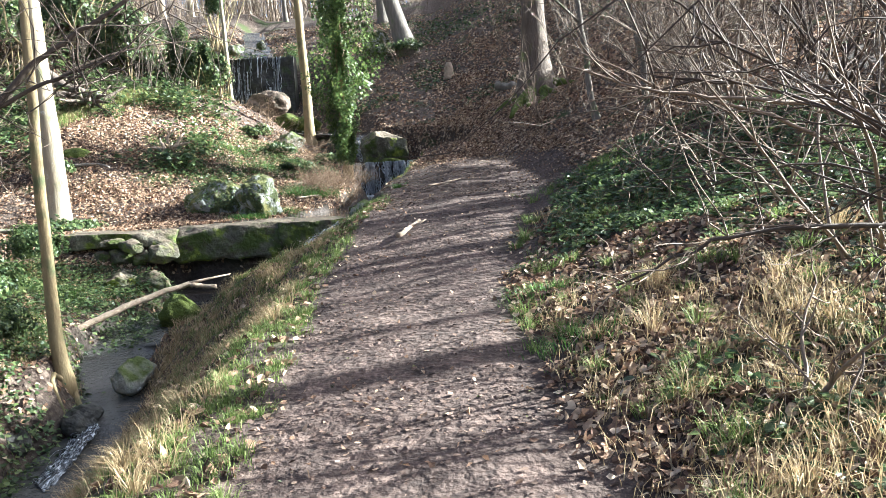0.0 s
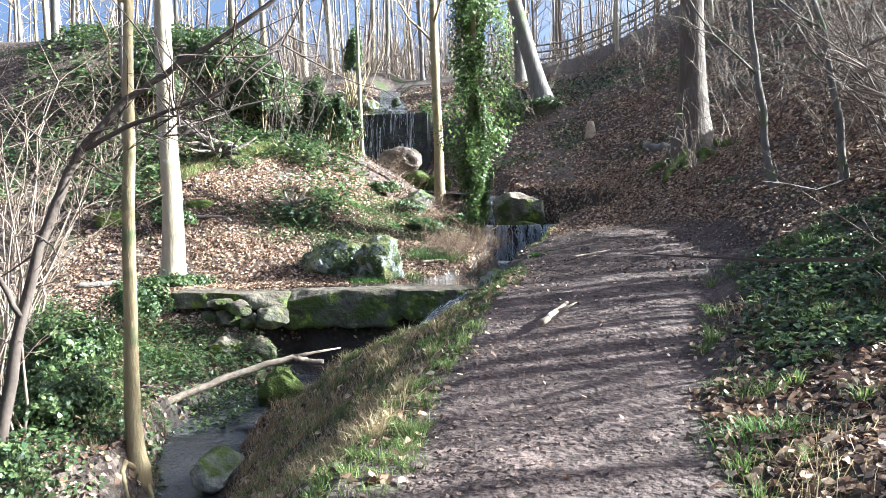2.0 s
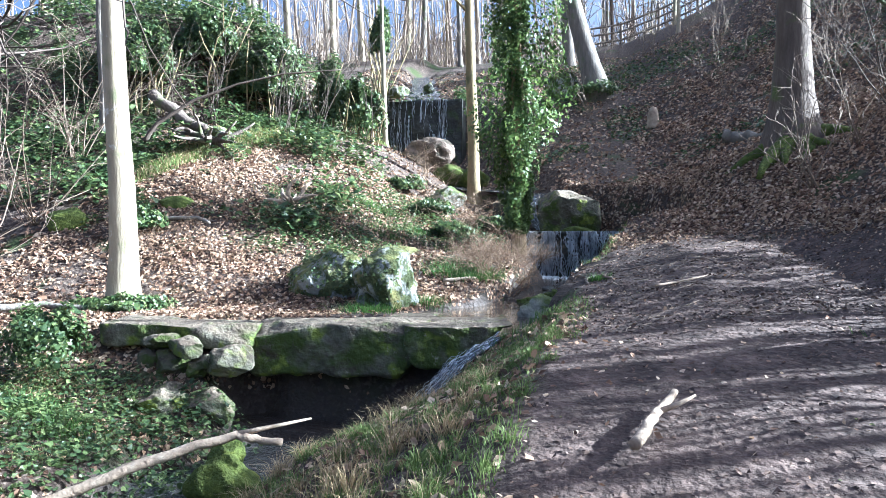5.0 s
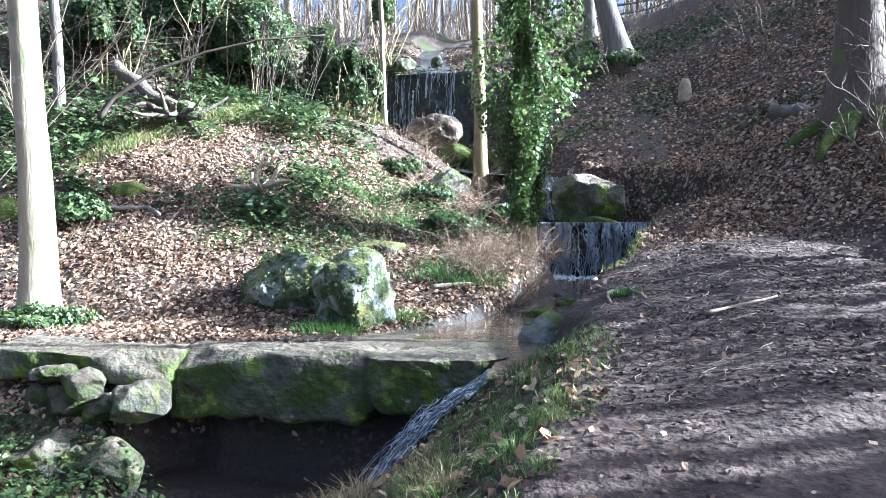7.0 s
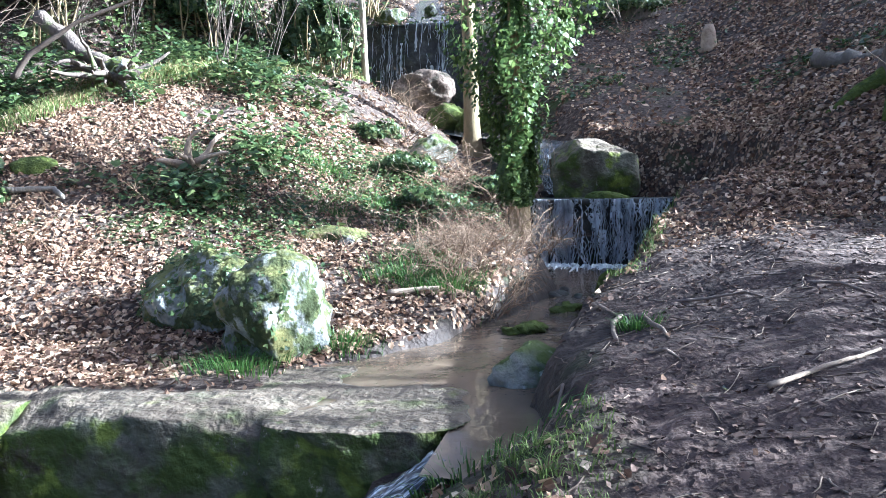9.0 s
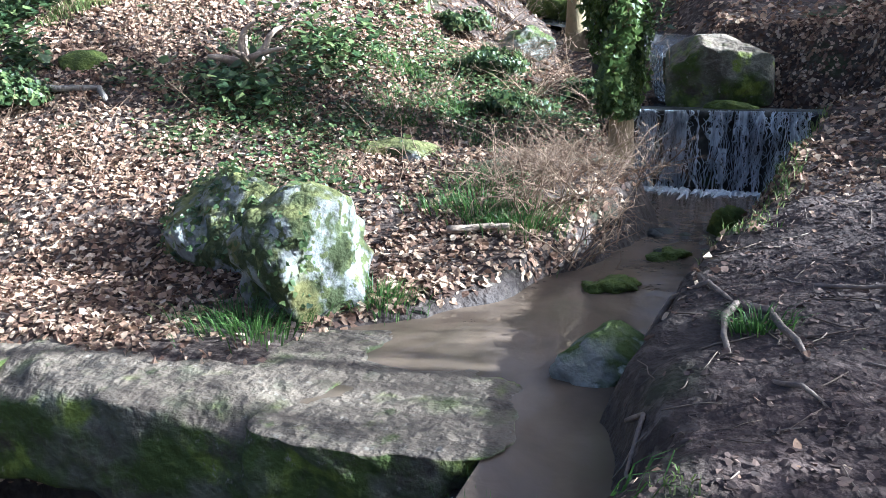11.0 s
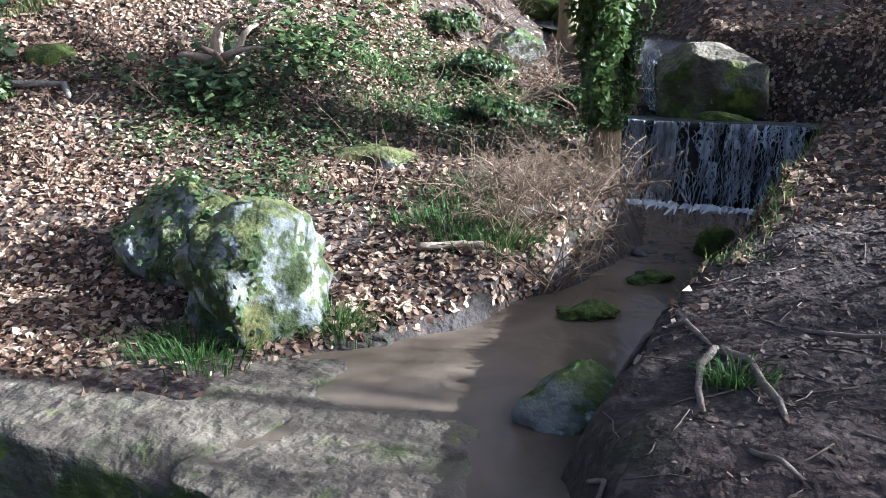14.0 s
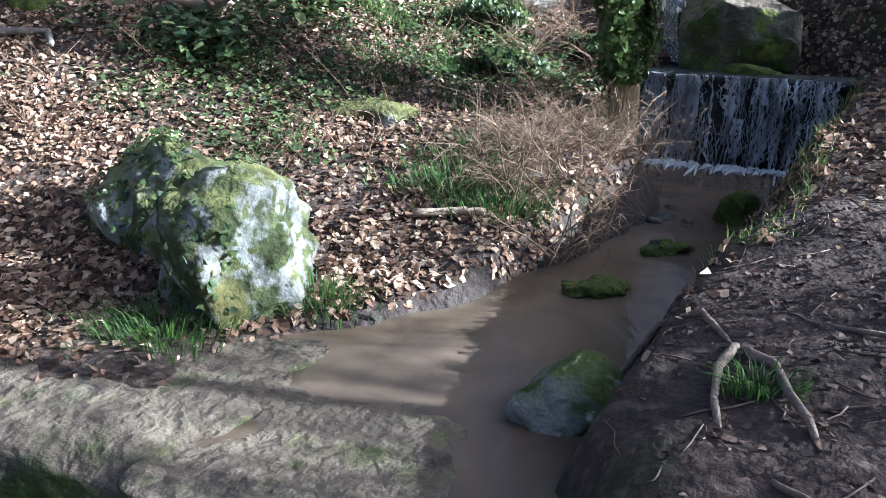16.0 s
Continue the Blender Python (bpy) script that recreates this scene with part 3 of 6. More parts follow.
# ---- stones ----
def rock_mesh(name, size, mat, seed, cuts=9, sub=4, rough=0.10, keep=0.72, box=1.0, flat=0.0):
    """A worn, faceted stone of about that size (x, y, z), its middle at the origin; flat: how much of its top is planed down."""
    r = np.random.default_rng(seed)
    bm = bmesh.new()
    if box < 1:
        bmesh.ops.create_cube(bm, size=2.0)
        bmesh.ops.subdivide_edges(bm, edges=bm.edges[:], cuts=20, use_grid_fill=True)
        p = np.array([v.co[:] for v in bm.verts])
        e = 2.2 / box ** 2
        p /= ((np.abs(p) ** e).sum(1) ** (1 / e))[:, None]
    else:
        bmesh.ops.create_icosphere(bm, subdivisions=sub, radius=1.0)
        p = np.array([v.co[:] for v in bm.verts])
    for _ in range(cuts):
        n = r.normal(0, 1, 3)
        n /= np.linalg.norm(n)
        o = r.uniform(keep - 0.12, keep + 0.16)
        p -= np.maximum(0, p @ n - o)[:, None] * n
    q = p * np.array(size) * (1.7 / max(size) if box == 1 else 1.9) * (2 if box == 1 else 1) + seed * 3.1
    f = fbm(q[:, 0] + q[:, 2] * 0.7, q[:, 1] - q[:, 2] * 0.6, seed, 4) + 0.5 * fbm(q[:, 2] * 1.3 + q[:, 0], q[:, 1] * 2, seed + 5, 4)
    nrm = p / (np.linalg.norm(p, axis=1, keepdims=True) + 1e-9)
    p = p + nrm * (f * rough * 2)[:, None] / (np.array(size)[None] if box < 1 else 1.0)
    p /= np.abs(p).max(0)
    p *= np.array(size) / 2
    if flat:
        top = size[2] / 2 - flat
        g = fbm(p[:, 0] * 2.6 + seed, p[:, 1] * 2.6, seed, 4)
        p[:, 2] = np.where(p[:, 2] > top, top + (p[:, 2] - top) * 0.12 + 0.035 * g, p[:, 2])
    for v, c in zip(bm.verts, p):
        v.co = c
    me = bpy.data.meshes.new(name)
    bm.to_mesh(me)
    bm.free()
    me.polygons.foreach_set("use_smooth", np.ones(len(me.polygons), bool))
    me.materials.append(mat)
    return me


def rock(name, at, size, mat, seed, label, turn=(0, 0, 0), group="", cuts=9, sub=4, rough=0.10, keep=0.72, category="rock", box=1.0, flat=0.0):
    ob = new(name, rock_mesh(name, size, mat, seed, cuts, sub, rough, keep, box, flat))
    ob.matrix_basis = pose(*at, *turn)
    return tagged(ob, label, category, group)


# the slab dam over the lower channel
rock("slab_stone", (-4.1, 15.42, 0.215), (2.35, 1.66, 0.92), SLAB_STONE, 11, "massive flat mossy slab bridging the dark channel", (0, 0, 3), cuts=5, rough=0.10, keep=1.15, box=0.34, flat=0.22)
rock("slab_stone", (-2.56, 15.28, 0.245), (1.4, 1.24, 0.74), SLAB_STONE, 12, "green mossy block at the pool's outflow", (0, 0, 10), cuts=6, rough=0.09, keep=1.02, box=0.46, flat=0.17)
rock("slab_stone", (-6.15, 15.15, 0.35), (2.1, 1.7, 0.46), SLAB_STONE, 13, "flat mossy slab beside the earth bank", (0, 1, 4), cuts=6, keep=1.12, box=0.40, rough=0.08, flat=0.13)
for k, (x, y, z, s, sd) in enumerate([(-5.25, 14.25, 0.02, (0.62, 0.5, 0.46), 21), (-5.95, 14.3, -0.02, (0.60, 0.5, 0.40), 22), (-5.6, 14.22, -0.02, (0.34, 0.4, 0.30), 23), (-6.35, 14.4, 0.0, (0.55, 0.5, 0.42), 24),
                                      (-5.75, 14.2, 0.22, (0.4, 0.45, 0.26), 25), (-6.15, 14.3, 0.27, (0.5, 0.45, 0.22), 26),
                                      (-5.35, 13.95, -0.48, (0.62, 0.55, 0.52), 27), (-5.95, 13.85, -0.45, (0.68, 0.6, 0.56), 28)]):
    rock("stone", (x, y, z), s, SLAB_STONE, sd, "rough grey stone wedged in the dam wall", (sd * 7 % 20 - 10, sd * 5 % 20 - 10, sd * 31 % 90), "stones of the dam", rough=0.085, box=0.62, keep=0.86, cuts=15)
rock("mossy_rock", (-4.3, 12.35, -0.82), (0.85, 0.7, 0.75), MOSS, 31, "round moss-covered rock in the stream", rough=0.1)
rock("mossy_rock", (-4.65, 13.0, -0.78), (0.5, 0.5, 0.5), MOSS, 32, "green moss-covered rock below the dam", rough=0.1)
rock("rock", (-4.2, 10.0, -1.15), (0.55, 0.7, 0.5), STONE, 33, "damp stone at the foot of the bank", rough=0.1)
rock("rock", (-4.55, 9.15, -1.45), (0.5, 0.7, 0.4), WET_STONE, 34, "dark wet rock beside the stream", rough=0.15)
rock("rock", (-5.15, 8.5, -1.5), (0.6, 0.5, 0.5), WET_STONE, 35, "dark wet rock at the stream's edge", rough=0.1)

# the two boulders by the pool
rock("boulder", (-3.78, 16.35, 0.74), (1.06, 0.98, 1.30), PALE_STONE, 41, "leaning pale boulder blotched with moss and lichen", (-10, -8, 20), cuts=8, sub=5, rough=0.09, keep=0.66)
rock("boulder", (-4.95, 16.95, 0.84), (1.6, 1.0, 1.05), PALE_STONE, 42, "low mossy boulder partly covered with ivy", (0, 6, -12), cuts=8, sub=5, rough=0.10, keep=0.7)
rock("rock", (-4.7, 19.5, 1.12), (1.15, 0.7, 0.36), PALE_STONE, 43, "flat grey rock sunk in the leafy slope", (8, 0, 5), rough=0.09)
rock("rock", (-1.62, 16.02, 0.52), (0.62, 0.5, 0.50), STONE, 44, "grey angular rock at the pool's edge", (0, 0, 15), rough=0.08)
for x, y, z, s, sd, lb in [(-1.9, 17.55, 0.47, (0.55, 0.34, 0.2), 45, "low mossy stone lying in the stream"), (-1.55, 18.55, 0.48, (0.5, 0.32, 0.2), 46, "low mossy stone lying in the stream"),
                           (-1.13, 19.5, 0.60, (0.42, 0.4, 0.42), 47, "rounded mossy stone against the stream bank")]:
    rock("mossy_rock", (x, y, z), s, MOSS, sd, lb, (0, 0, sd * 13 % 60), "mossy stones in the stream", rough=0.2, keep=0.6)
for k in range(14):
    x, y = -1.5 + rng.uniform(-0.45, 0.45), rng.uniform(18.6, 21.1)
    s = rng.uniform(0.1, 0.24)
    rock("stone", (x, y, 0.5), (s * 1.3, s, s * 0.6), WET_STONE, 60 + k, "small dark wet stone breaking the water", (0, 0, k * 40), "wet stones in the stream", sub=2)

# rocks round the falls
rock("rock", (-1.55, 22.8, 1.92), (1.4, 1.1, 1.0), SLAB_STONE, 81, "large dark mossy block beside the upper cascade", (0, -4, 6), cuts=9, rough=0.08, keep=0.95, box=0.6)
rock("rock", (-2.95, 23.2, 1.95), (0.7, 0.7, 1.0), WET_STONE, 82, "dark wet rock behind the cascade", (0, 0, 30))
rock("mossy_rock", (-1.35, 22.1, 1.5), (0.75, 0.35, 0.22), MOSS, 83, "thin mossy stone lying on the ledge", (0, 0, 5))
rock("rock", (0.05, 22.05, 1.28), (1.1, 0.7, 0.55), WET_STONE, 94, "dark wet stone overhanging the hollow beside the fall", (0, 8, 10), rough=0.1)
rock("boulder", (-6.55, 29.9, 3.78), (2.1, 1.5, 1.35), BROWN_STONE, 84, "big brown boulder in front of the tall waterfall", (6, -8, 10), cuts=8, sub=5, keep=0.66)
rock("mossy_rock", (-5.4, 28.6, 3.05), (1.5, 1.0, 0.9), MOSS, 85, "yellow-green mossy rock beneath the boulder", rough=0.12)
rock("mossy_rock", (-4.6, 28.2, 2.95), (1.1, 0.9, 0.8), MOSS, 86, "yellow-green mossy rock beneath the boulder", rough=0.12)
rock("rock", (-4.5, 23.9, 2.3), (0.95, 0.6, 0.6), STONE, 87, "grey rock half hidden in brambles", rough=0.1)
rock("boulder", (-2.2, 33.4, 6.45), (1.5, 1.1, 1.35), PALE_STONE, 88, "pale limestone boulder beside the leaning tree", (0, 0, 20), keep=0.66)
rock("rock", (-7.7, 35.6, 7.05), (0.5, 0.4, 0.5), PALE_STONE, 89, "white stone above the tall waterfall", keep=0.7)
rock("rock", (-8.7, 34.6, 6.75), (1.2, 0.7, 0.5), PALE_STONE, 90, "pale ledge stone above the waterfall", keep=0.7)
rock("rock", (-9.65, 22.2, 3.85), (0.75, 0.5, 0.42), PALE_STONE, 91, "pale stone on the slope", keep=0.7)
rock("mossy_rock", (-9.1, 19.5, 2.0), (0.95, 0.7, 0.6), MOSS, 92, "green moss-covered rock in the slope", rough=0.1)
rock("mossy_rock", (-10.8, 18.6, 1.75), (1.1, 0.9, 0.7), MOSS, 93, "dark moss-covered rock in the slope", rough=0.1)


# ---- waterfalls ----
def waterfall(name, label, x0, x1, y, zb, zt, seed, streams, lean, face_label, thick=1.0):
    """A wet rock face with a lip, thin sheets and strands of water."""
    r = np.random.default_rng(seed)
    root = thing(name, ((x0 + x1) / 2, y, zb), label, "waterfall")
    w, h = x1 - x0, zt - zb
    nxx, nz = 72, 48
    u, v = np.meshgrid(np.linspace(-0.12, 1.12, nxx), np.linspace(-0.15, 1, nz))
    fx = x0 + u * w - (x0 + x1) / 2
    fz = v * h
    bulge = 0.16 * fbm(u * w * 1.6 + seed, v * h * 0.9, seed, 4) + 0.05 * fbm(u * w * 6, v * h * 3, seed + 3, 3)
    fy = lean * h * np.clip(v, 0, 1) ** 1.5 + bulge - 0.09 * smooth(0.82, 0.97, v)
    front = np.stack([fx, fy, fz], -1).reshape(-1, 3)
    back = front.copy()
    back[:, 1] = 0.55 + lean * h
    n = len(front)
    i, j = np.meshgrid(np.arange(nz - 1), np.arange(nxx - 1), indexing="ij")
    k = (i * nxx + j).ravel()
    q = [np.stack([k, k + 1, k + nxx + 1, k + nxx], -1)]
    top = (nz - 1) * nxx + np.arange(nxx - 1)
    q.append(np.stack([top, top + 1, top + 1 + n, top + n], -1))
    for c in (0, nxx - 1):
        e = np.arange(nz - 1) * nxx + c
        q.append(np.stack([e, e + nxx, e + nxx + n, e + n], -1))
    part("rock_face", mesh_of("rock_face", np.concatenate([front, back]), np.concatenate(q), WET_STONE, True), root, face_label)
    b = Build()
    for s in range(streams):
        c = r.uniform(0.0, 1.0)
        ww = r.uniform(0.01, 0.03) * (1 if s % 4 else 2.2)
        heavy = r.lognormal(0, 0.95)
        for _ in range(int(3 + 11 * min(heavy, 6))):
            cc = np.clip(c + r.normal(0, ww / w * 2.0), 0, 1)
            top = min(1.01, r.uniform(0.25, 1.35))
            zz = np.linspace(top, max(0.0, top - r.exponential(0.32) - 0.06), 9)
            px = x0 + cc * w - (x0 + x1) / 2 + np.cumsum(r.normal(0, 0.02, 9))
            fall = 0.16 * fbm(np.full(9, cc * w * 1.6 + seed), zz * h * 0.9, seed, 4) + 0.05 * fbm(np.full(9, cc * w * 6), zz * h * 3, seed + 3, 3)
            py = lean * h * np.clip(zz, 0, 1) ** 1.5 + fall - 0.10 - 0.05 * (1 - zz)
            rad = r.lognormal(0, 0.5) * 0.0034 * thick * np.interp(zz, [0, 0.5, 1], [1.4, 0.8, 1.1]) * r.uniform(0.5, 1.2, 9)
            b.tube(np.stack([px, py, zz * h], 1), rad, 3, cap=False)
    for s in range(int(streams * 0.9)):
        cc, top = r.uniform(0.0, 1.0), r.choice([1.01, 1.01, 0.8, 0.55])
        zz = np.linspace(top, max(0.0, top - r.exponential(0.3) - 0.1), 14)
        px = x0 + cc * w - (x0 + x1) / 2 + np.cumsum(r.normal(0, 0.007, 14))
        fall = 0.16 * fbm(np.full(14, cc * w * 1.6 + seed), zz * h * 0.9, seed, 4) + 0.05 * fbm(np.full(14, cc * w * 6), zz * h * 3, seed + 3, 3)
        py = lean * h * np.clip(zz, 0, 1) ** 1.5 + fall - 0.115 - 0.05 * (1 - zz)
        ww = r.lognormal(0, 0.6) * 0.011 * thick / 1.5 * r.uniform(0.15, 1.7, 14)
        k = np.arange(13)[:, None] * 2
        b.add(np.stack([np.stack([px - ww, py, zz * h], 1), np.stack([px + ww, py - 0.006, zz * h], 1)], 1).reshape(-1, 3), k + [[0, 1, 3, 2]])
    tagged(part("falling_water", b.mesh("falling_water", FALL_WATER), root, "thin white strands of falling water"), kind="stuff")
    b = Build()
    for _ in range(260):
        c = r.uniform(0, 1)
        px = x0 + c * w - (x0 + x1) / 2
        s = r.uniform(0.02, 0.07)
        a = r.uniform(0, 6.28)
        p = np.array([[px, -0.24 - r.exponential(0.12) + r.uniform(-0.05, 0.12), 0.0], [px + s * np.cos(a), -0.24 + s * np.sin(a), s * 0.4], [px + 2 * s * np.cos(a), -0.26 + 2 * s * np.sin(a), 0.0]])
        b.tube(p, [s * 0.2, s * 0.5, s * 0.1], 5)
    tagged(part("foam", b.mesh("foam", FOAM), root, "white foam where the water lands"), kind="stuff")
    return root


waterfall("waterfall", "low wide waterfall trickling over a dark rock ledge", -2.5, -0.45, 21.65, 0.55, 1.50, 3, 40, 0.05, "black wet rock face", 1.5)
waterfall("waterfall", "tall waterfall with thin white streams over dark rock", -8.35, -5.9, 31.55, 3.3, 5.96, 5, 14, 0.12, "black wet rock face", 2.0)
chr_ = np.random.default_rng(19)
for at, label, count, thick, CH in (((-1.9, 14.48, 0.39), "white rush of water spilling beside the slab", 420, 0.0048, np.array([(0.0, 0.0, 0.02), (-0.3, -0.38, -0.14), (-0.52, -0.58, -0.33), (-0.75, -0.73, -0.6), (-1.2, -0.95, -1.27)])),
                      ((-2.42, 23.35, 2.22), "narrow white cascade tumbling between two rocks", 260, 0.0034, np.array([(0.0, 0.0, 0.02), (0.02, -0.2, -0.14), (0.06, -0.34, -0.40), (0.16, -0.5, -0.62), (0.3, -0.75, -0.71)])),
                      ((-4.40, 9.1, -1.47), "white riffle where the stream runs over stones", 240, 0.003, np.array([(0.0, 0.0, 0.0), (-0.02, -0.25, -0.06), (-0.04, -0.5, -0.13), (-0.06, -0.8, -0.22), (-0.1, -1.2, -0.29)]))):
    chute = thing("waterfall", at, label, "waterfall")
    tt, uu = np.meshgrid(np.linspace(0, 4, 60), np.linspace(-1, 1, 25), indexing="ij")
    q = np.stack([np.interp(tt, np.arange(5), CH[:, c]) for c in range(3)], -1)
    half = (0.095 if count > 300 else 0.13 if count > 250 else 0.2) * (1 + 0.25 * fbm(tt * 3, uu * 0 + count, 3))
    q[..., 0] += uu * half * 0.75
    q[..., 1] -= uu * half * 0.75
    q[..., 2] += 0.03 * (1 - uu ** 2) + 0.05 * fbm(tt * 4, uu * 3, 6, 3)
    k = (np.arange(59)[:, None] * 25 + np.arange(24)[None]).ravel()
    me = mesh_of("water_film", q.reshape(-1, 3), np.stack([k, k + 1, k + 26, k + 25], -1), FILM, True)
    me.attributes.new("flow", "FLOAT_VECTOR", "POINT").data.foreach_set("vector", np.stack([uu * 8, tt * 4, uu * 0], -1).ravel().astype(np.float32))
    part("water_film", me, chute, "streaked film of rushing water")
    b = Build()
    for _ in range(count // 7):
        t0 = chr_.uniform(1.0, 3.4)
        t = np.linspace(t0, min(4, t0 + chr_.uniform(0.4, 1.6)), 12)
        q = np.stack([np.interp(t, np.arange(5), CH[:, c]) for c in range(3)], 1)
        o = chr_.normal(0, 0.075)
        q += np.stack([np.full(12, o * 0.7), np.full(12, -o * 0.7), np.full(12, chr_.uniform(0.0, 0.05))], 1) + np.cumsum(chr_.normal(0, 0.014, (12, 3)), 0)
        b.tube(q, chr_.lognormal(0, 0.5) * thick * 0.6 * chr_.uniform(0.4, 1.3, 12), 4, cap=False)
    tagged(part("falling_water", b.mesh("falling_water", FALL_WATER), chute), kind="stuff")


# ---- trees ----
def bend(r, a, d, length, n, wob, grav=0.0):
    p = [np.array(a, float)]
    d = np.array(d, float)
    d /= np.linalg.norm(d)
    for _ in range(n):
        d = d + r.normal(0, wob, 3) + [0, 0, grav]
        d /= np.linalg.norm(d)
        p.append(p[-1] + d * length / n)
    return np.array(p)


def tree_parts(seed, height, dia, lean=(0, 0), limbs=9, first=0.35, twigs=6, bark=None, twig=None, spread=0.45, flare=1.5, upward=0.9, sides=14, wob=0.03, fine=3, limb_r=0.38):
    """Meshes of trunk, limbs and twigs of a bare tree with its foot at the origin."""
    r = np.random.default_rng(seed)
    n = 16
    t = np.linspace(0, 1, n + 1)
    dx, dy = np.cumsum(r.normal(0, wob, (2, n + 1)), axis=1) * height / n
    pts = np.stack([lean[0] * t * height + dx - dx[0], lean[1] * t * height + dy - dy[0], t * height], 1)
    t2 = np.concatenate([[-0.03, 0.006, 0.018, 0.035], t[1:]])
    pts = np.stack([np.interp(t2, t, pts[:, k]) for k in range(3)], 1)
    pts[0, 2] = -0.03 * height
    rad = dia / 2 * np.maximum(0.05, (1 - t2 * 0.93)) ** 0.85 * (1 + (flare - 1) * np.exp(-np.maximum(t2, 0) * height / (dia * 0.9)))
    trunk = Build()
    trunk.tube(pts, rad, sides, wob=0.10, seed=seed)
    limbs_made, crown = [], Build()
    for k in range(limbs):
        f = first + (0.97 - first) * (k + r.uniform(0, 0.8)) / limbs
        a = np.array([np.interp(f, t2, pts[:, c]) for c in range(3)])
        az = r.uniform(0, 6.28)
        L = height * spread * (1.05 - f) * r.uniform(0.6, 1.2) + 0.4
        lp = bend(r, a, (math.cos(az), math.sin(az), upward * r.uniform(0.5, 1.3)), L, 7, 0.16, 0.03)
        r0 = np.interp(f, t2, rad) * r.uniform(limb_r * 0.7, limb_r * 1.3)
        lb = Build()
        lb.tube(lp, np.linspace(r0, r0 * 0.18, 8), 5)
        limbs_made.append(("limb", lb.mesh("limb", bark)))
        for _ in range(twigs):
            i = r.integers(2, 8)
            d = (lp[i] - lp[i - 1]) / np.linalg.norm(lp[i] - lp[i - 1]) + r.normal(0, 0.6, 3)
            tp = bend(r, lp[i], d, L * r.uniform(0.2, 0.5), 5, 0.22, 0.02)
            r1 = max(0.006, r0 * 0.28)
            crown.tube(tp, np.linspace(r1, r1 * 0.25, 6), 3, cap=False)
            for _ in range(fine):
                i2 = r.integers(1, 6)
                d2 = tp[i2] - tp[i2 - 1]
                d2 = d2 / np.linalg.norm(d2) + r.normal(0, 0.6, 3)
                crown.tube(bend(r, tp[i2], d2, L * r.uniform(0.08, 0.22), 3, 0.2), np.linspace(r1 * 0.5, r1 * 0.12, 4), 3, cap=False)
    return [("trunk", trunk.mesh("trunk", bark)), *limbs_made, ("crown", crown.mesh("crown", twig or TWIG))]


def hang_parts(root, made):
    """Trunk and crown under the tree, limbs under the trunk."""
    stem = None
    for nm, me in made:
        ob = part(nm, me, stem if nm == "limb" else root)
        stem = ob if nm == "trunk" else stem
        tagged(ob, kind="stuff" if nm == "crown" else "")


def tree(name, x, y, label, group="", rz=0.0, sink=0.05, **kw):
    root = thing(name, (x, y, ground_at(x, y) - sink), label, "tree", group)
    root.rotation_euler = (0, 0, rz)
    hang_parts(root, tree_parts(**kw))
    return root


def surface_roots(root, r, n, length, r0, mat, at=(0, 0), name="root"):
    for k in range(n):
        az = 6.28 * k / n + r.uniform(-0.4, 0.4)
        p = [np.array([0.0, 0.0])]
        pts = []
        d = np.array([math.cos(az), math.sin(az)])
        for i in range(8):
            q = p[-1] + d * length / 7
            d = d + r.normal(0, 0.22, 2)
            d /= np.linalg.norm(d)
            p.append(q)
        for i, q in enumerate(p[:8]):
            wx, wy = root.location[0] + q[0], root.location[1] + q[1]
            pts.append((q[0], q[1], ground_at(wx, wy) - root.location[2] + r0 * (0.9 - 0.22 * i)))
        b = Build()
        b.tube(pts, np.linspace(r0 * 1.4, r0 * 0.25, 8), 8, wob=0.15, seed=k)
        part(name, b.mesh(name, mat), root)


thin_tree = tree("tree", -4.97, 9.65, "slender olive-barked tree rooted on the stream bank", seed=101, height=9.5, dia=0.175, lean=(0.0, 0.0), limbs=8, first=0.42, twigs=6, bark=BARK_OLIVE, twig=TWIG_DARK, wob=0.035, flare=1.7, spread=0.42)
beech = tree("tree", -8.05, 16.2, "pale smooth-barked tree in full sun on the slope", seed=102, height=15, dia=0.43, lean=(-0.02, 0), limbs=11, first=0.36, twigs=6, bark=BARK_PALE, wob=0.012, flare=1.55, spread=0.38)
big_tree = tree("tree", 2.95, 22.3, "thick grey tree with mossy buttress roots", seed=103, height=17, dia=0.74, lean=(0.0, 0), limbs=12, first=0.22, twigs=9, bark=BARK_BROWN, wob=0.012, flare=1.85, spread=0.42, sides=20)
surface_roots(big_tree, np.random.default_rng(3), 5, 1.7, 0.16, MOSS)
for rx, ry, r0 in ((-0.95, -1.5, 0.15), (-0.45, -1.3, 0.12), (0.35, -1.2, 0.12)):
    b = Build()
    b.tube([(rx * f + 0.05 * math.sin(7 * f), ry * f, ground_at(2.95 + rx * f, 22.3 + ry * f) - big_tree.location[2] + r0 * (1.5 - 1.3 * f)) for f in np.linspace(0.1, 1, 9)], np.linspace(r0 * 1.5, r0 * 0.35, 9), 10, wob=0.25, seed=int(r0 * 100))
    part("root", b.mesh("root", MOSS), big_tree, "root covered with bright moss")
beech2 = tree("tree", -1.0, 33.2, "grey leaning tree with a mossy foot", seed=104, height=17, dia=0.72, lean=(-0.27, 0.05), limbs=10, first=0.4, twigs=6, bark=BARK_GREY, wob=0.015, flare=1.7, spread=0.35)
tree("tree", -4.22, 26.0, "straight brown trunk beside the gully", seed=105, height=14, dia=0.34, lean=(-0.03, 0), limbs=10, first=0.33, twigs=6, bark=BARK_OLIVE, wob=0.02)
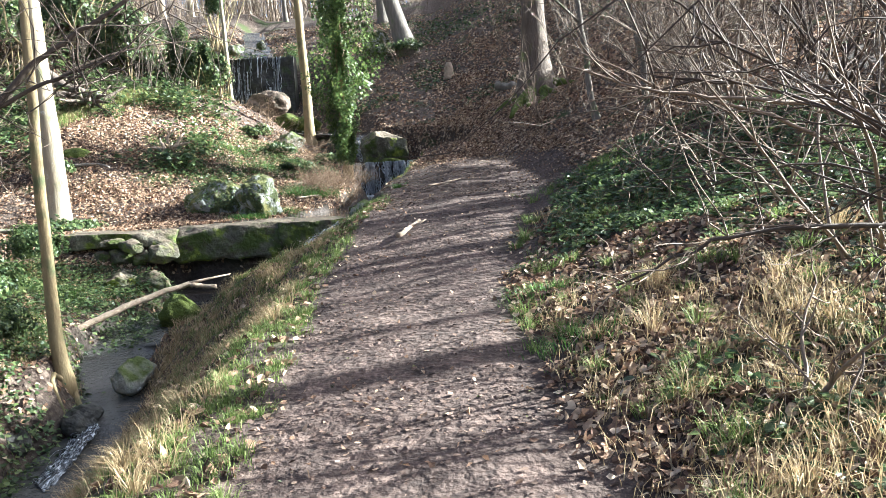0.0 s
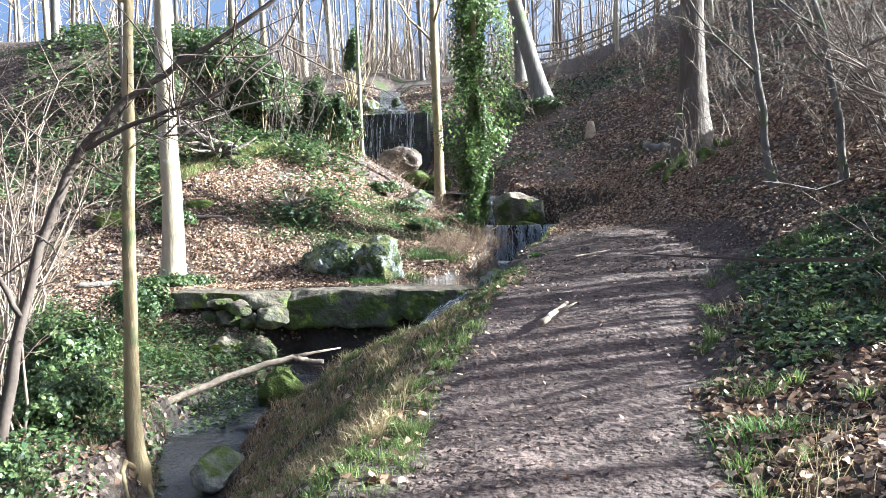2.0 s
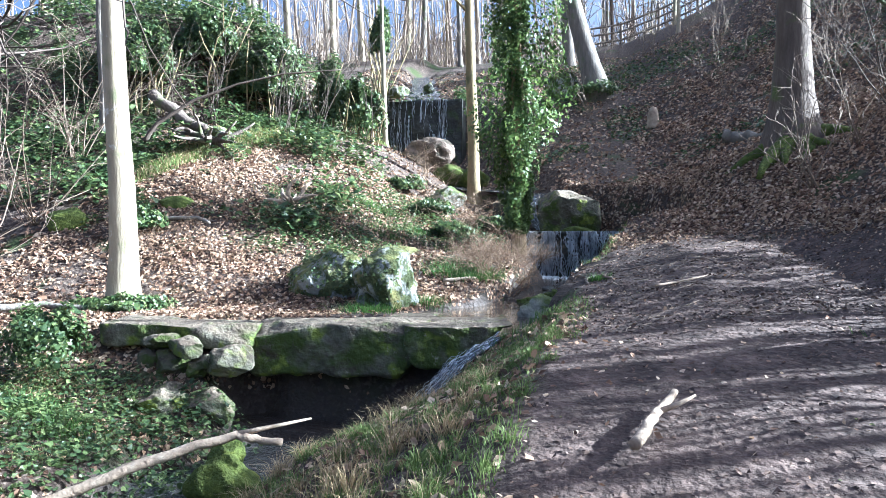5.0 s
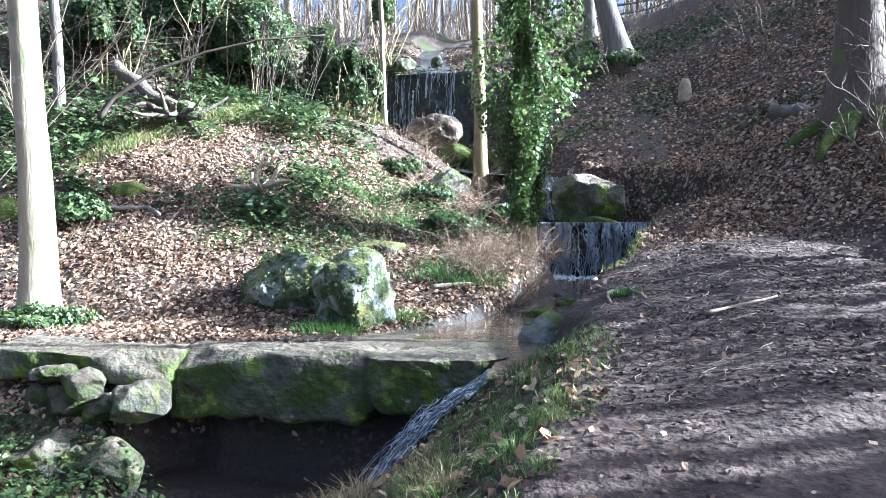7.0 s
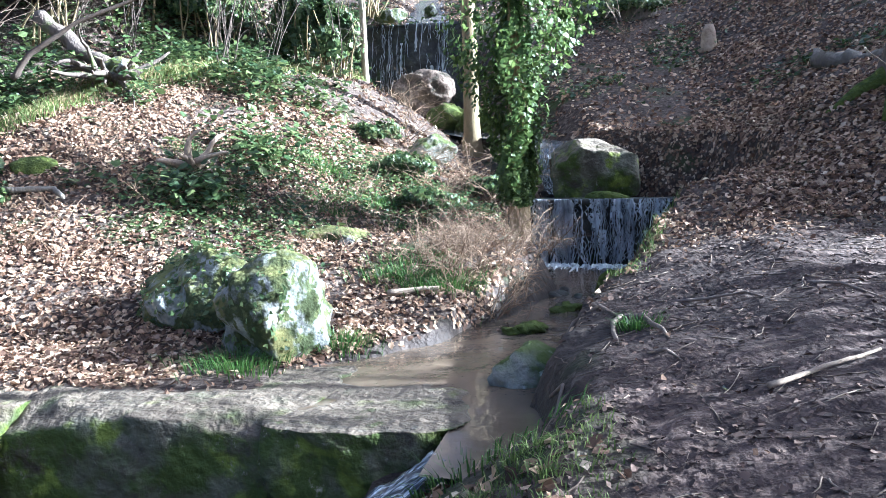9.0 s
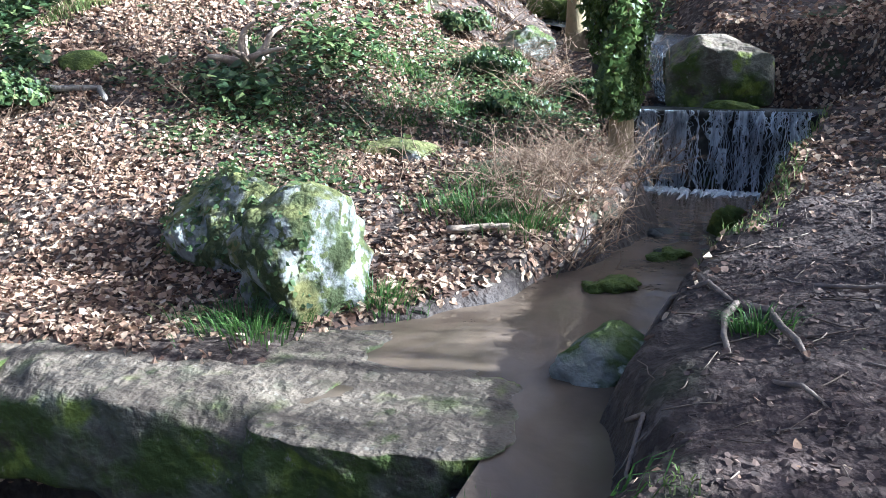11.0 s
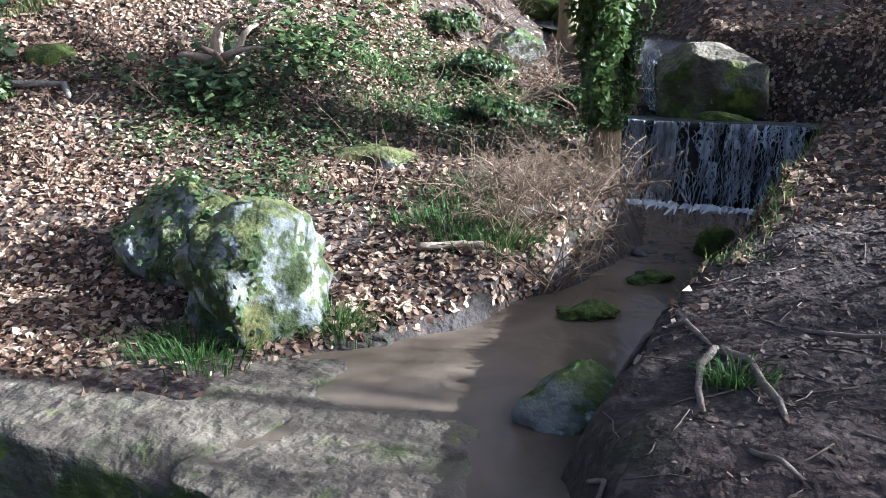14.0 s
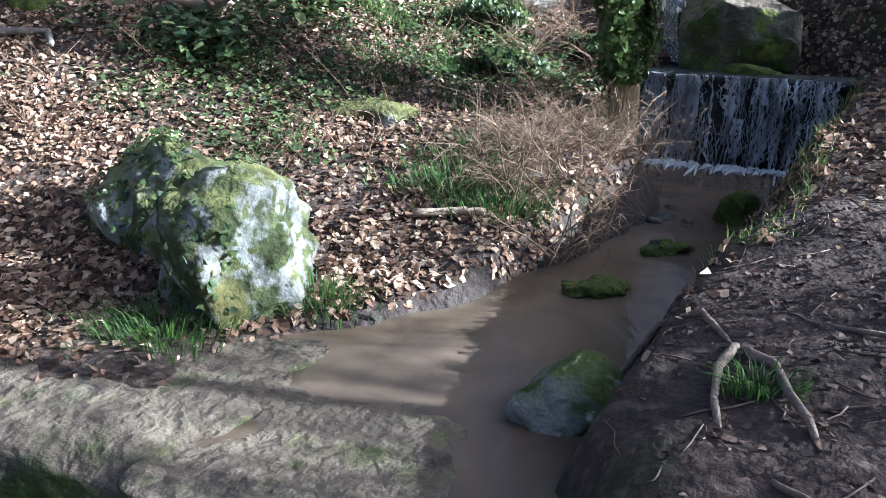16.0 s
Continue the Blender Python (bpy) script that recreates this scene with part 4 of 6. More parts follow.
tree("tree", -7.35, 28.3, "very thin pale young tree", seed=106, height=11, dia=0.17, lean=(-0.02, 0), limbs=8, first=0.4, twigs=5, bark=BARK_PALE, wob=0.02, spread=0.3)
tree("tree", 3.6, 17.2, "thin twisted grey tree on the bank", seed=107, height=8, dia=0.15, lean=(-0.12, 0), limbs=9, first=0.25, twigs=8, bark=BARK_GREY, wob=0.06, spread=0.5)
tree("tree", 4.3, 15.6, "thin grey tree leaning over the path", seed=108, height=8, dia=0.13, lean=(-0.16, 0.02), limbs=9, first=0.2, twigs=8, bark=BARK_GREY, wob=0.06, spread=0.5)
ivy_tree = tree("tree", -2.42, 20.75, "slim tree thickly wrapped in glossy green ivy", seed=109, height=12, dia=0.29, lean=(-0.012, 0), limbs=7, first=0.5, twigs=5, bark=BARK_OLIVE, wob=0.012, spread=0.3)


def ivy_on_trunk(root, z0, z1, radius, count, size, seed, lean=(0.0, 0.0)):
    """A ragged sleeve of ivy leaves and stems round a trunk."""
    r = np.random.default_rng(seed)
    z = r.uniform(z0, z1, count)
    th = r.uniform(0, 6.28, count)
    f = fbm(np.cos(th) * 1.3 + 9, z * 0.9 + np.sin(th) * 1.3, seed, 3)
    rad = radius * np.interp(z, [z0, z0 + 0.9, z0 + 2.0, z1], [0.2, 0.42, 0.85, 0.4]) * (0.72 + 2.3 * f) * np.sqrt(r.uniform(0.25, 1.0, count))
    ok = fbm(np.cos(th) * 1.6 + 3, z * 1.7 + np.sin(th) * 1.6, seed + 20, 3) > -0.22
    z, th, rad = z[ok], th[ok], rad[ok]
    count = len(z)
    rad = np.maximum(rad, 0.14)
    p = np.stack([np.cos(th) * rad + lean[0] * z, np.sin(th) * rad + lean[1] * z, z], 1)
    nr = np.stack([np.cos(th), np.sin(th), r.uniform(-0.2, 0.9, count)], 1) + r.normal(0, 0.45, (count, 3))
    part("ivy_foliage", leaf_mesh("ivy", p, nr, r.uniform(0.6, 1.3, count) * size, IVY_LEAF, IVY_SUNLIT, r), root, "glossy green ivy leaves")["kind"] = "stuff"
    b = Build()
    for k in range(9):
        a = r.uniform(0, 6.28)
        zz = np.linspace(z0 - 0.9, z1, 24)
        aa = a + np.cumsum(r.normal(0, 0.12, 24))
        rr = np.interp(zz, [z0 - 0.9, z1], [0.13, 0.11])
        b.tube(np.stack([np.cos(aa) * rr + lean[0] * zz, np.sin(aa) * rr + lean[1] * zz, np.maximum(zz, 0.02)], 1), np.full(24, 0.014), 5)
    part("ivy_stem", b.mesh("ivy_stem", BARK_OLIVE), root, "ropy ivy stems")["kind"] = "stuff"


ivy_on_trunk(ivy_tree, 0.95, 9.5, 0.85, 24000, 0.08, 5)

# woods on the slopes and beyond, a few shapes repeated
SHAPES = [tree_parts(seed=200 + k, height=h, dia=d, lean=(lx, 0.02), limbs=9, first=0.35, twigs=4, bark=bk, wob=0.02, spread=0.36, sides=8, fine=1)
          for k, (h, d, lx, bk) in enumerate([(16, 0.30, 0.02, BARK_PALE), (18, 0.42, -0.03, BARK_GREY), (13, 0.18, 0.04, BARK_PALE), (15, 0.24, -0.02, BARK_GREY), (11, 0.13, 0.0, BARK_OLIVE)])]


def wood_tree(x, y, k, s, rz, label, group):
    root = thing("tree", (x, y, ground_at(x, y) - 0.1), label, "tree", group)
    root.rotation_euler, root.scale = (0, 0, rz), (s, s, s)
    hang_parts(root, SHAPES[k])
    return root


wr = np.random.default_rng(21)
count = 0
while count < 150:
    x, y = wr.uniform(-45, 40), wr.uniform(24, 85)
    if y < 31 and x > -12 and x < 3:
        continue
    if y < 38 and -10.5 < x < 4:
        continue
    if x > 3 and y < 40 and wr.uniform() < 0.8:
        continue
    wood_tree(x, y, int(wr.integers(0, 5)), wr.uniform(0.8, 1.25), wr.uniform(0, 6.28), "bare winter tree in the wood", "trees of the wood")
    count += 1
# The last six, out of view, are added only to shade the path.
for x, y in [(12, 15), (14, 9), (11, 32), (-14, 14), (-16, 19), (-13, 9), (-18, 12), (-12.5, 22), (6, 1), (9, -3), (-9, 3), (-12, -2), (5, -6), (17, 17), (19, 23), (20, 12), (15, 34), (9, 12.3), (10, 13.4), (11.5, 12.2), (8.4, 13.6), (10.5, 15.2), (8.8, 11.2)]:
    wood_tree(x, y, int(wr.integers(0, 5)), wr.uniform(0.85, 1.2), wr.uniform(0, 6.28), "bare winter tree on the slope", "trees on the slopes")


# ---- leaf litter, grass, ivy carpets ----
def normals_at(x, y):
    e = 0.05
    return np.stack([-(surface(x + e, y) - surface(x - e, y)) / (2 * e), -(surface(x, y + e) - surface(x, y - e)) / (2 * e), np.ones(len(x))], 1)


def dry(x, y):
    return np.minimum(stream_distance(x, y, UPPER), np.minimum(stream_distance(x, y, LOWER), np.minimum(stream_distance(x, y, UNDER), np.minimum(stream_distance(x, y, TERRACE), stream_distance(x, y, GULLY)))))


def scatter(n, box, r, keep):
    x, y = r.uniform(box[0], box[1], n), r.uniform(box[2], box[3], n)
    k = r.uniform(0, 1, n) < keep(x, y)
    return x[k], y[k]


def ivy_zone(x, y):
    """Where ivy carpets the ground, 0 to 1."""
    n = fbm(x * 0.55, y * 0.55, 31, 4)
    left = smooth(-0.10, 0.10, n) * (x < -2.8) * smooth(17.6, 19.0, y)
    bank = smooth(-0.3, 0.08, n) * (x < -4.6) * (y < 14)
    rightside = (0.35 + 0.65 * smooth(4.2, 5.8, y)) * smooth(-0.25, 0.15, n) * smooth(0.3, 0.9, x - curve(y, PATH_R)) * (y < 13) * 0.85
    back = smooth(-6.5, -9, x) * smooth(0.0, 1.0, y - curve(x, [(-40, 19.5), (-16, 21), (-12, 23), (-9.5, 26), (-8, 29), (-7, 31)])) * (0.35 + 0.65 * smooth(-0.1, 0.15, n))
    hill = smooth(-0.05, 0.2, n) * (x > -3) * (y > 25) * 0.5
    gully = sum(np.exp(-((x - a) ** 2 + (y - c) ** 2) / d ** 2) for a, c, d in ((-4.2, 21.7, 0.8), (-3.3, 21.2, 0.6), (-5.2, 22.6, 0.8), (-6.6, 19.3, 0.7), (-6.2, 21.0, 0.6)))
    sunny = smooth(2.0, 0.9, np.abs(y - (22.5 + (x + 9.6) * 2.6))) * (x < -6) * (x > -10.5)
    return np.clip(np.maximum.reduce([left, bank, rightside, back, hill, gully]) * (1 - 0.9 * sunny), 0, 1)


def litter(r, n, box, dens, lo, hi):
    x, y = scatter(n, box, r, dens)
    nr = normals_at(x, y) + r.normal(0, 0.45, (len(x), 3))
    p = np.stack([x, y, surface(x, y) + r.uniform(0.004, 0.035, len(x))], 1)
    return p, nr, r.uniform(lo, hi, len(x)) * (1 - 0.5 * trodden(x, y))


def litter_density(x, y):
    t = trodden(x, y)
    n = 0.55 + 0.9 * fbm(x * 0.9, y * 0.9, 41, 3)
    return np.clip(n, 0.08, 1) * (1 - 0.85 * t) * (dry(x, y) > 0.12) * np.where((x < -1.2) & (y < 13.5) & (x > -4), 0.7, 1) * np.where((x > -4.3) & (x < -1) & (y > 14.4) & (y < 15.9), 0.12, 1) * np.where((x > -1.7) & (y > 13.8) & (y < 17.5) & (x < 1.5), 0.10, 1)


lr = np.random.default_rng(31)
sets = [litter(lr, 180000, (-11, 5, 14, 24), litter_density, 0.03, 0.08), litter(lr, 42000, (-9, 4, 1.5, 14), litter_density, 0.045, 0.10), litter(lr, 26000, (4, 14, 0, 24), litter_density, 0.08, 0.15), litter(lr, 16000, (-20, -9, 4, 22), litter_density, 0.08, 0.14), litter(lr, 56000, (-12, 12, 22, 42), litter_density, 0.06, 0.125), litter(lr, 48000, (0, 8, 16, 32), litter_density, 0.05, 0.10), litter(lr, 9000, (0.6, 4, 2, 8), lambda x, y: 1 - trodden(x, y), 0.045, 0.085)]
P, N, S = (np.concatenate([s[k] for s in sets]) for k in range(3))
tagged(new("leaf_litter", leaf_mesh("leaf_litter", P, N, S, DEAD, LITTER, lr)), "brown fallen leaves strewn over the slopes", "leaves", kind="stuff")


def carpet(r, n, box, z0, z1, size, dens=ivy_zone):
    x, y = scatter(n, box, r, dens)
    p = np.stack([x, y, surface(x, y) + r.uniform(z0, z1, len(x)) * (0.5 + 1.2 * np.clip(fbm(x, y, 33) + 0.4, 0, 1))], 1)
    return p, np.array([[0, 0, 1.0]]) + normals_at(x, y) * 0.4 + r.normal(0, 0.5, (len(x), 3)), r.uniform(0.7, 1.3, len(x)) * size


sets = [carpet(lr, 60000, (-10.5, 4, 15, 23), 0.02, 0.16, 0.065), carpet(lr, 50000, (-10, -4.4, 3, 14), 0.02, 0.22, 0.06), carpet(lr, 60000, (0.3, 5, 1.5, 13), 0.01, 0.10, 0.062), carpet(lr, 55000, (-17, -6, 19, 36), 0.02, 0.5, 0.13), carpet(lr, 30000, (-3, 12, 25, 40), 0.02, 0.2, 0.11)]
P, N, S = (np.concatenate([s[k] for s in sets]) for k in range(3))
tagged(new("ivy_carpet", leaf_mesh("ivy_carpet", P, N, S, IVY_LEAF, IVY, lr)), "dark green ivy creeping over the ground", "ivy", kind="stuff")


def verge(x, y):
    """The grassy strip between path and stream, and tufts on the other verge."""
    t = trodden(x, y)
    n = fbm(x * 1.2, y * 1.2, 51, 3)
    strip = (x < 0) * (x > -4.2 + 2.0 * smooth(11.5, 12.5, y)) * (y < 14.4) * smooth(0.75, 0.3, t) * (dry(x, y) > 0.35)
    tufts = smooth(0.1, 0.3, n) * (x > 0.3) * (y < 13.5) * smooth(0.6, 0.2, t) * smooth(2.2, 0.9, x - curve(y, PATH_R))
    ridge = smooth(1.6, 0.4, np.abs(y - (22.5 + (x + 9.6) * 2.6))) * (x < -6) * (x > -10.5) * 0.9
    bankr = smooth(0.3, 0.1, np.abs(dry(x, y) - 0.35)) * (x > -1.4) * (y > 17) * (y < 21.5) * 0.7
    return np.clip(np.maximum.reduce([strip, tufts, ridge, bankr]), 0, 1)


def grass(name, label, n, box, dens, h, mat, lean, width=0.004, clump=0.5):
    r = np.random.default_rng(len(name) * 7 + n)
    x, y = scatter(n, box, r, dens)
    hh = h * r.uniform(0.4, 1.25, len(x)) * (1 + clump * 2 * fbm(x * 2.2, y * 2.2, 61, 2))
    p = np.stack([x, y, surface(x, y) - 0.01], 1)
    return tagged(new(name, blade_mesh(name, p, np.maximum(hh, 0.03), width, r.uniform(0.2, 1.0, len(x)) * lean, mat, r)), label, "grass", kind="stuff")


def straw_zone(x, y):
    n = fbm(x * 0.8, y * 0.8, 71, 3)
    right = smooth(0.9, 0.2, np.abs(x - 1.9)) * smooth(6.0, 4.8, y) + 0.5 * smooth(0.05, 0.25, n) * (x > 0.8) * (x < 2.6) * (y < 10)
    left = smooth(-0.15, 0.2, n) * (x < -1.6) * (x > -4.0) * (y < 12.8) * (dry(x, y) > 0.03)
    left2 = smooth(0.5, 0.0, np.abs(dry(x, y) - 0.5)) * (x < -1.8) * (y < 12.6) * (x > -4.4)
    return np.clip(right + left + 0.8 * left2, 0, 1) * smooth(0.5, 0.2, trodden(x, y))


grass("grass", "short green grass on the verge of the path", 90000, (-4.4, 3.5, 2, 15), verge, 0.062, GRASS, 0.9)
grass("grass", "pale green grass along the sunny ridge", 60000, (-11, -6.5, 20, 30), verge, 0.2, GRASS, 0.9, 0.008)
grass("dry_grass", "straw-coloured grass along the sunny ridge", 26000, (-11, -6.5, 20, 30), verge, 0.22, STRAW, 1.1, 0.006)
grass("grass", "short grass among the ivy on the far bank", 24000, (-8, -4.5, 5, 14), lambda x, y: smooth(-0.05, 0.2, fbm(x * 1.1, y * 1.1, 55, 3)) * (dry(x, y) > 0.1), 0.13, GRASS, 1.0)
grass("dry_grass", "dry grass hanging over the far bank", 16000, (-7.5, -4.5, 5, 14), lambda x, y: smooth(0.0, 0.2, fbm(x * 1.1, y * 1.1, 57, 3)) * (dry(x, y) > 0.05), 0.17, STRAW, 1.3, 0.003)
grass("grass", "green grass along the stream bank", 12000, (-1.5, 0.5, 16.5, 22), verge, 0.13, GRASS, 0.9, 0.005)
grass("dry_grass", "tufts of straw-coloured dry grass", 50000, (-4.6, 3, 1.5, 14.2), straw_zone, 0.18, STRAW, 1.2, 0.003)
grass("dry_grass", "golden dry grass on the verge", 7500, (0.7, 3.6, 2, 6.6), lambda x, y: smooth(0.3, 0.7, x - curve(y, PATH_R) + 0.4) * smooth(6.4, 5.0, y) * np.clip(0.55 + 1.2 * fbm(x * 1.4, y * 1.4, 72, 3), 0, 1), 0.2, STRAW, 1.1, 0.003)


# ---- brush, shrubs and small things ----
def shrub(name, x, y, label, seed, stems, height, spread, mat, twigs=7, arch=0.0, r0=0.012, group="", toward=None):
    """A bare shrub: each stem with its side twigs is a part."""
    r = np.random.default_rng(seed)
    root = thing(name, (x, y, ground_at(x, y) - 0.03), label, "shrub", group)
    for k in range(stems):
        b = Build()
        az = r.uniform(0, 6.28) if toward is None else toward + r.normal(0, 0.7)
        L = height * r.uniform(0.6, 1.2)
        p = bend(r, (r.normal(0, 0.12), r.normal(0, 0.12), 0), (math.cos(az) * spread, math.sin(az) * spread, 1), L, 9, 0.10, -arch)
        rr = r0 * r.uniform(0.6, 1.3)
        b.tube(p, np.linspace(rr, rr * 0.25, 10), 5)
        for _ in range(twigs):
            i = r.integers(2, 10)
            d = (p[i] - p[i - 1]) / np.linalg.norm(p[i] - p[i - 1]) + r.normal(0, 0.6, 3)
            q = bend(r, p[i], d, L * r.uniform(0.15, 0.45), 5, 0.2, -arch * 0.5)
            b.tube(q, np.linspace(rr * 0.45, rr * 0.12, 6), 3, cap=False)
            for _ in range(2):
                i2 = r.integers(1, 6)
                d2 = q[i2] - q[i2 - 1]
                d2 = d2 / np.linalg.norm(d2) + r.normal(0, 0.7, 3)
                b.tube(bend(r, q[i2], d2, L * r.uniform(0.06, 0.18), 3, 0.2), np.linspace(rr * 0.25, rr * 0.08, 4), 3, cap=False)
        part("stem", b.mesh("stem", mat), root)
    return root


BRUSH = "bare shrubs on the right-hand slope"
for k, (x, y, n, h, sp, m) in enumerate([(3.0, 5.2, 6, 2.6, 0.7, TWIG), (3.4, 7.2, 6, 2.8, 0.8, TWIG), (2.9, 8.8, 5, 2.0, 0.8, TWIG), (3.9, 9.8, 6, 2.8, 0.7, TWIG), (4.2, 12.2, 7, 2.8, 0.7, TWIG), (4.6, 6.0, 9, 3.4, 0.6, TWIG_DARK),
                                         (5.0, 14.5, 9, 3.0, 0.6, TWIG), (5.8, 10.0, 9, 3.2, 0.6, TWIG), (4.8, 17.5, 9, 2.8, 0.6, TWIG), (5.8, 20.0, 8, 3.2, 0.5, TWIG), (6.6, 15.5, 8, 3.4, 0.5, TWIG), (4.4, 25.5, 8, 3.0, 0.5, TWIG),
                                         (7.0, 23.5, 8, 3.4, 0.5, TWIG), (2.6, 29.0, 7, 2.6, 0.5, TWIG), (5.6, 30.0, 7, 3.0, 0.5, TWIG), (1.9, 3.6, 5, 0.8, 0.6, TWIG), (5.2, 16.0, 8, 4.2, 0.45, TWIG_DARK), (5.9, 17.2, 8, 4.4, 0.45, TWIG), (6.6, 18.4, 8, 4.6, 0.45, TWIG_DARK), (5.6, 18.8, 8, 4.2, 0.45, TWIG), (7.4, 17.0, 8, 4.6, 0.4, TWIG), (7.6, 19.6, 8, 4.6, 0.4, TWIG_DARK), (3.6, 20.6, 7, 2.6, 0.6, TWIG), (4.6, 21.3, 7, 3.0, 0.6, TWIG_DARK), (2.6, 19.4, 8, 1.8, 0.6, TWIG)]):
    shrub("bare_shrub", x, y, "tangled leafless shrub with arching brown twigs", 300 + k, n, h, sp, m, 8, 0.03, 0.014, BRUSH)
sh = np.random.default_rng(66)
for k in range(5, 15):
    shrub("bare_shrub", 4.3 + sh.uniform(0, 2.0), 5.5 + 0.85 * k + sh.uniform(-0.3, 0.3), "dense leafless thicket shrub on the slope above the path", 360 + k, 11, sh.uniform(2.6, 3.6), 0.5, TWIG if k % 2 else TWIG_DARK, 8, 0.01, 0.022, BRUSH)
shrub("bare_shrub", 3.5, 4.1, "leafless shrub whose long stems hang over the verge", 350, 9, 3.4, 1.1, TWIG_DARK, 10, 0.06, 0.018, BRUSH, toward=2.6)
LEFT_BRUSH = "multi-stemmed shrubs on the stream's far bank"
for k, (x, y, n, h, sp, m) in enumerate([(-6.0, 8.9, 12, 3.6, 0.35, TWIG), (-7.3, 10.6, 12, 3.8, 0.4, TWIG), (-8.6, 12.6, 10, 3.4, 0.4, TWIG), (-10.5, 15.5, 9, 3.0, 0.4, TWIG), (-11.5, 18.5, 9, 3.0, 0.5, TWIG), (-12.5, 21.0, 9, 3.4, 0.5, TWIG),
                                         (-9.0, 9.3, 10, 3.6, 0.4, TWIG_DARK)]):
    shrub("bare_shrub", x, y, "upright leafless shrub of many thin stems", 400 + k, n, h, sp, m, 8, 0.0, 0.016, LEFT_BRUSH)
for k, (x, y) in enumerate([(-9.6, 25.2), (-8.6, 25.6), (-10.8, 24.3), (-8.9, 24.4), (-7.4, 26.3), (-12.0, 24.0)]):
    shrub("bare_shrub", x, y, "straggling thin stems at the foot of the ivy bank", 440 + k, 6, 2.8, 0.25, TWIG_DARK, 5, 0.0, 0.014, "stems below the ivy bank")
REED = material("dry_stem", [(0.0, (0.09, 0.058, 0.037)), (0.5, (0.19, 0.125, 0.08)), (1.0, (0.36, 0.27, 0.18))], scale=5, island=0.7, rough=0.8, bump=0)
THICKET = "dead stems beside the stream"
tr = np.random.default_rng(77)
for k, (x, y) in enumerate([(-2.6, 18.3), (-2.35, 18.8), (-2.2, 19.4), (-2.7, 19.2), (-3.0, 18.7), (-2.5, 19.9), (-3.2, 19.6), (-2.9, 20.2), (-2.3, 17.9), (-3.5, 20.5), (-2.15, 18.4), (-2.1, 20.0), (-2.75, 18.6), (-2.9, 19.5), (-3.3, 19.0)]):
    shrub("dead_shrub", x, y, "thicket of dry brown stems and bramble by the stream", 500 + k, 16, 0.72, 0.9, REED, 6, 0.06, 0.007, THICKET)
for k, (x, y) in enumerate([(-3.9, 22.0), (-3.4, 23.0), (-4.6, 22.6), (-4.2, 24.4), (-5.3, 24.6), (-5.6, 26.4), (-6.3, 27.6), (-6.8, 28.4), (-3.0, 22.0), (-3.2, 24.6)]):
    shrub("dead_shrub", x, y, "dry brambles overhanging the gully", 520 + k, 11, 1.1, 0.9, REED, 6, 0.08, 0.008, "brambles by the gully")


STALKS = "dead stalks on the leafy slope"
for k in range(34):
    x, y = tr.uniform(-9.5, -3.6), tr.uniform(17.6, 24.5)
    shrub("dead_shrub", x, y, "few dry stalks standing in the leaf litter", 540 + k, 5, tr.uniform(0.35, 0.8), 0.7, REED, 3, 0.04, 0.005, STALKS)


def ivy_clump(name, at, size, count, leaf, seed, label, category="ivy"):
    """A ragged mound of ivy leaves over unseen stems."""
    r = np.random.default_rng(seed)
    u = r.normal(0, 1, (count, 3))
    u /= np.linalg.norm(u, axis=1, keepdims=True)
    u[:, 2] = np.where(u[:, 2] < -0.2, -u[:, 2], u[:, 2])
    f = fbm(u[:, 0] * 2 + seed, u[:, 1] * 2 + u[:, 2], seed, 4)
    rad = (0.8 + 0.75 * f) * r.uniform(0.62, 1.0, count)
    p = u * rad[:, None] * np.array(size) / 2
    root = thing(name, at, label, category)
    tagged(part("foliage", leaf_mesh("foliage", p, u + r.normal(0, 0.45, (count, 3)), r.uniform(0.7, 1.3, count) * leaf, IVY_LEAF, IVY, r), root), kind="stuff")
    b = Build()
    for _ in range(14 if size[2] > 1.5 else 0):
        a = r.uniform(0, 6.28)
        q = np.array([math.cos(a) * size[0] * 0.32 * r.uniform(0.3, 1), math.sin(a) * size[1] * 0.32 * r.uniform(0.3, 1), -size[2] * 0.5])
        b.tube(bend(r, q, (r.normal(0, 0.2), r.normal(0, 0.2), 1), size[2] * r.uniform(0.6, 0.95), 6, 0.12), np.linspace(0.03, 0.01, 7), 5)
    if b.n:
        tagged(part("ivy_stem", b.mesh("ivy_stem", BARK_OLIVE), root), kind="stuff")
    return root


ivy_clump("ivy_bush", (-7.55, 26.7, 4.65), (1.5, 1.3, 3.0), 4200, 0.11, 1, "tall column of ivy at the end of the bank")
ivy_clump("ivy_bush", (-8.6, 27.2, 5.0), (1.4, 1.2, 3.4), 3500, 0.11, 2, "ivy hanging down the bank in curtains")
ivy_clump("ivy_bush", (-10.4, 26.0, 5.6), (2.6, 1.8, 3.6), 6000, 0.11, 3, "ivy-covered hump on top of the bank")
ivy_clump("ivy_bush", (-11.6, 25.6, 6.6), (2.0, 1.8, 3.2), 4500, 0.11, 4, "high mound of dark ivy")
ivy_clump("ivy_bush", (-13.0, 24.0, 5.9), (2.6, 2.0, 2.6), 5000, 0.11, 5, "broad mound of dark ivy")
ivy_clump("ivy_bush", (-9.0, 33.5, 8.4), (1.0, 1.0, 3.6), 2200, 0.12, 6, "slim column of ivy above the waterfall")
ivy_clump("ivy_bush", (-7.1, 13.4, 0.3), (1.3, 1.1, 1.2), 3000, 0.06, 7, "low ivy bush on the bank")
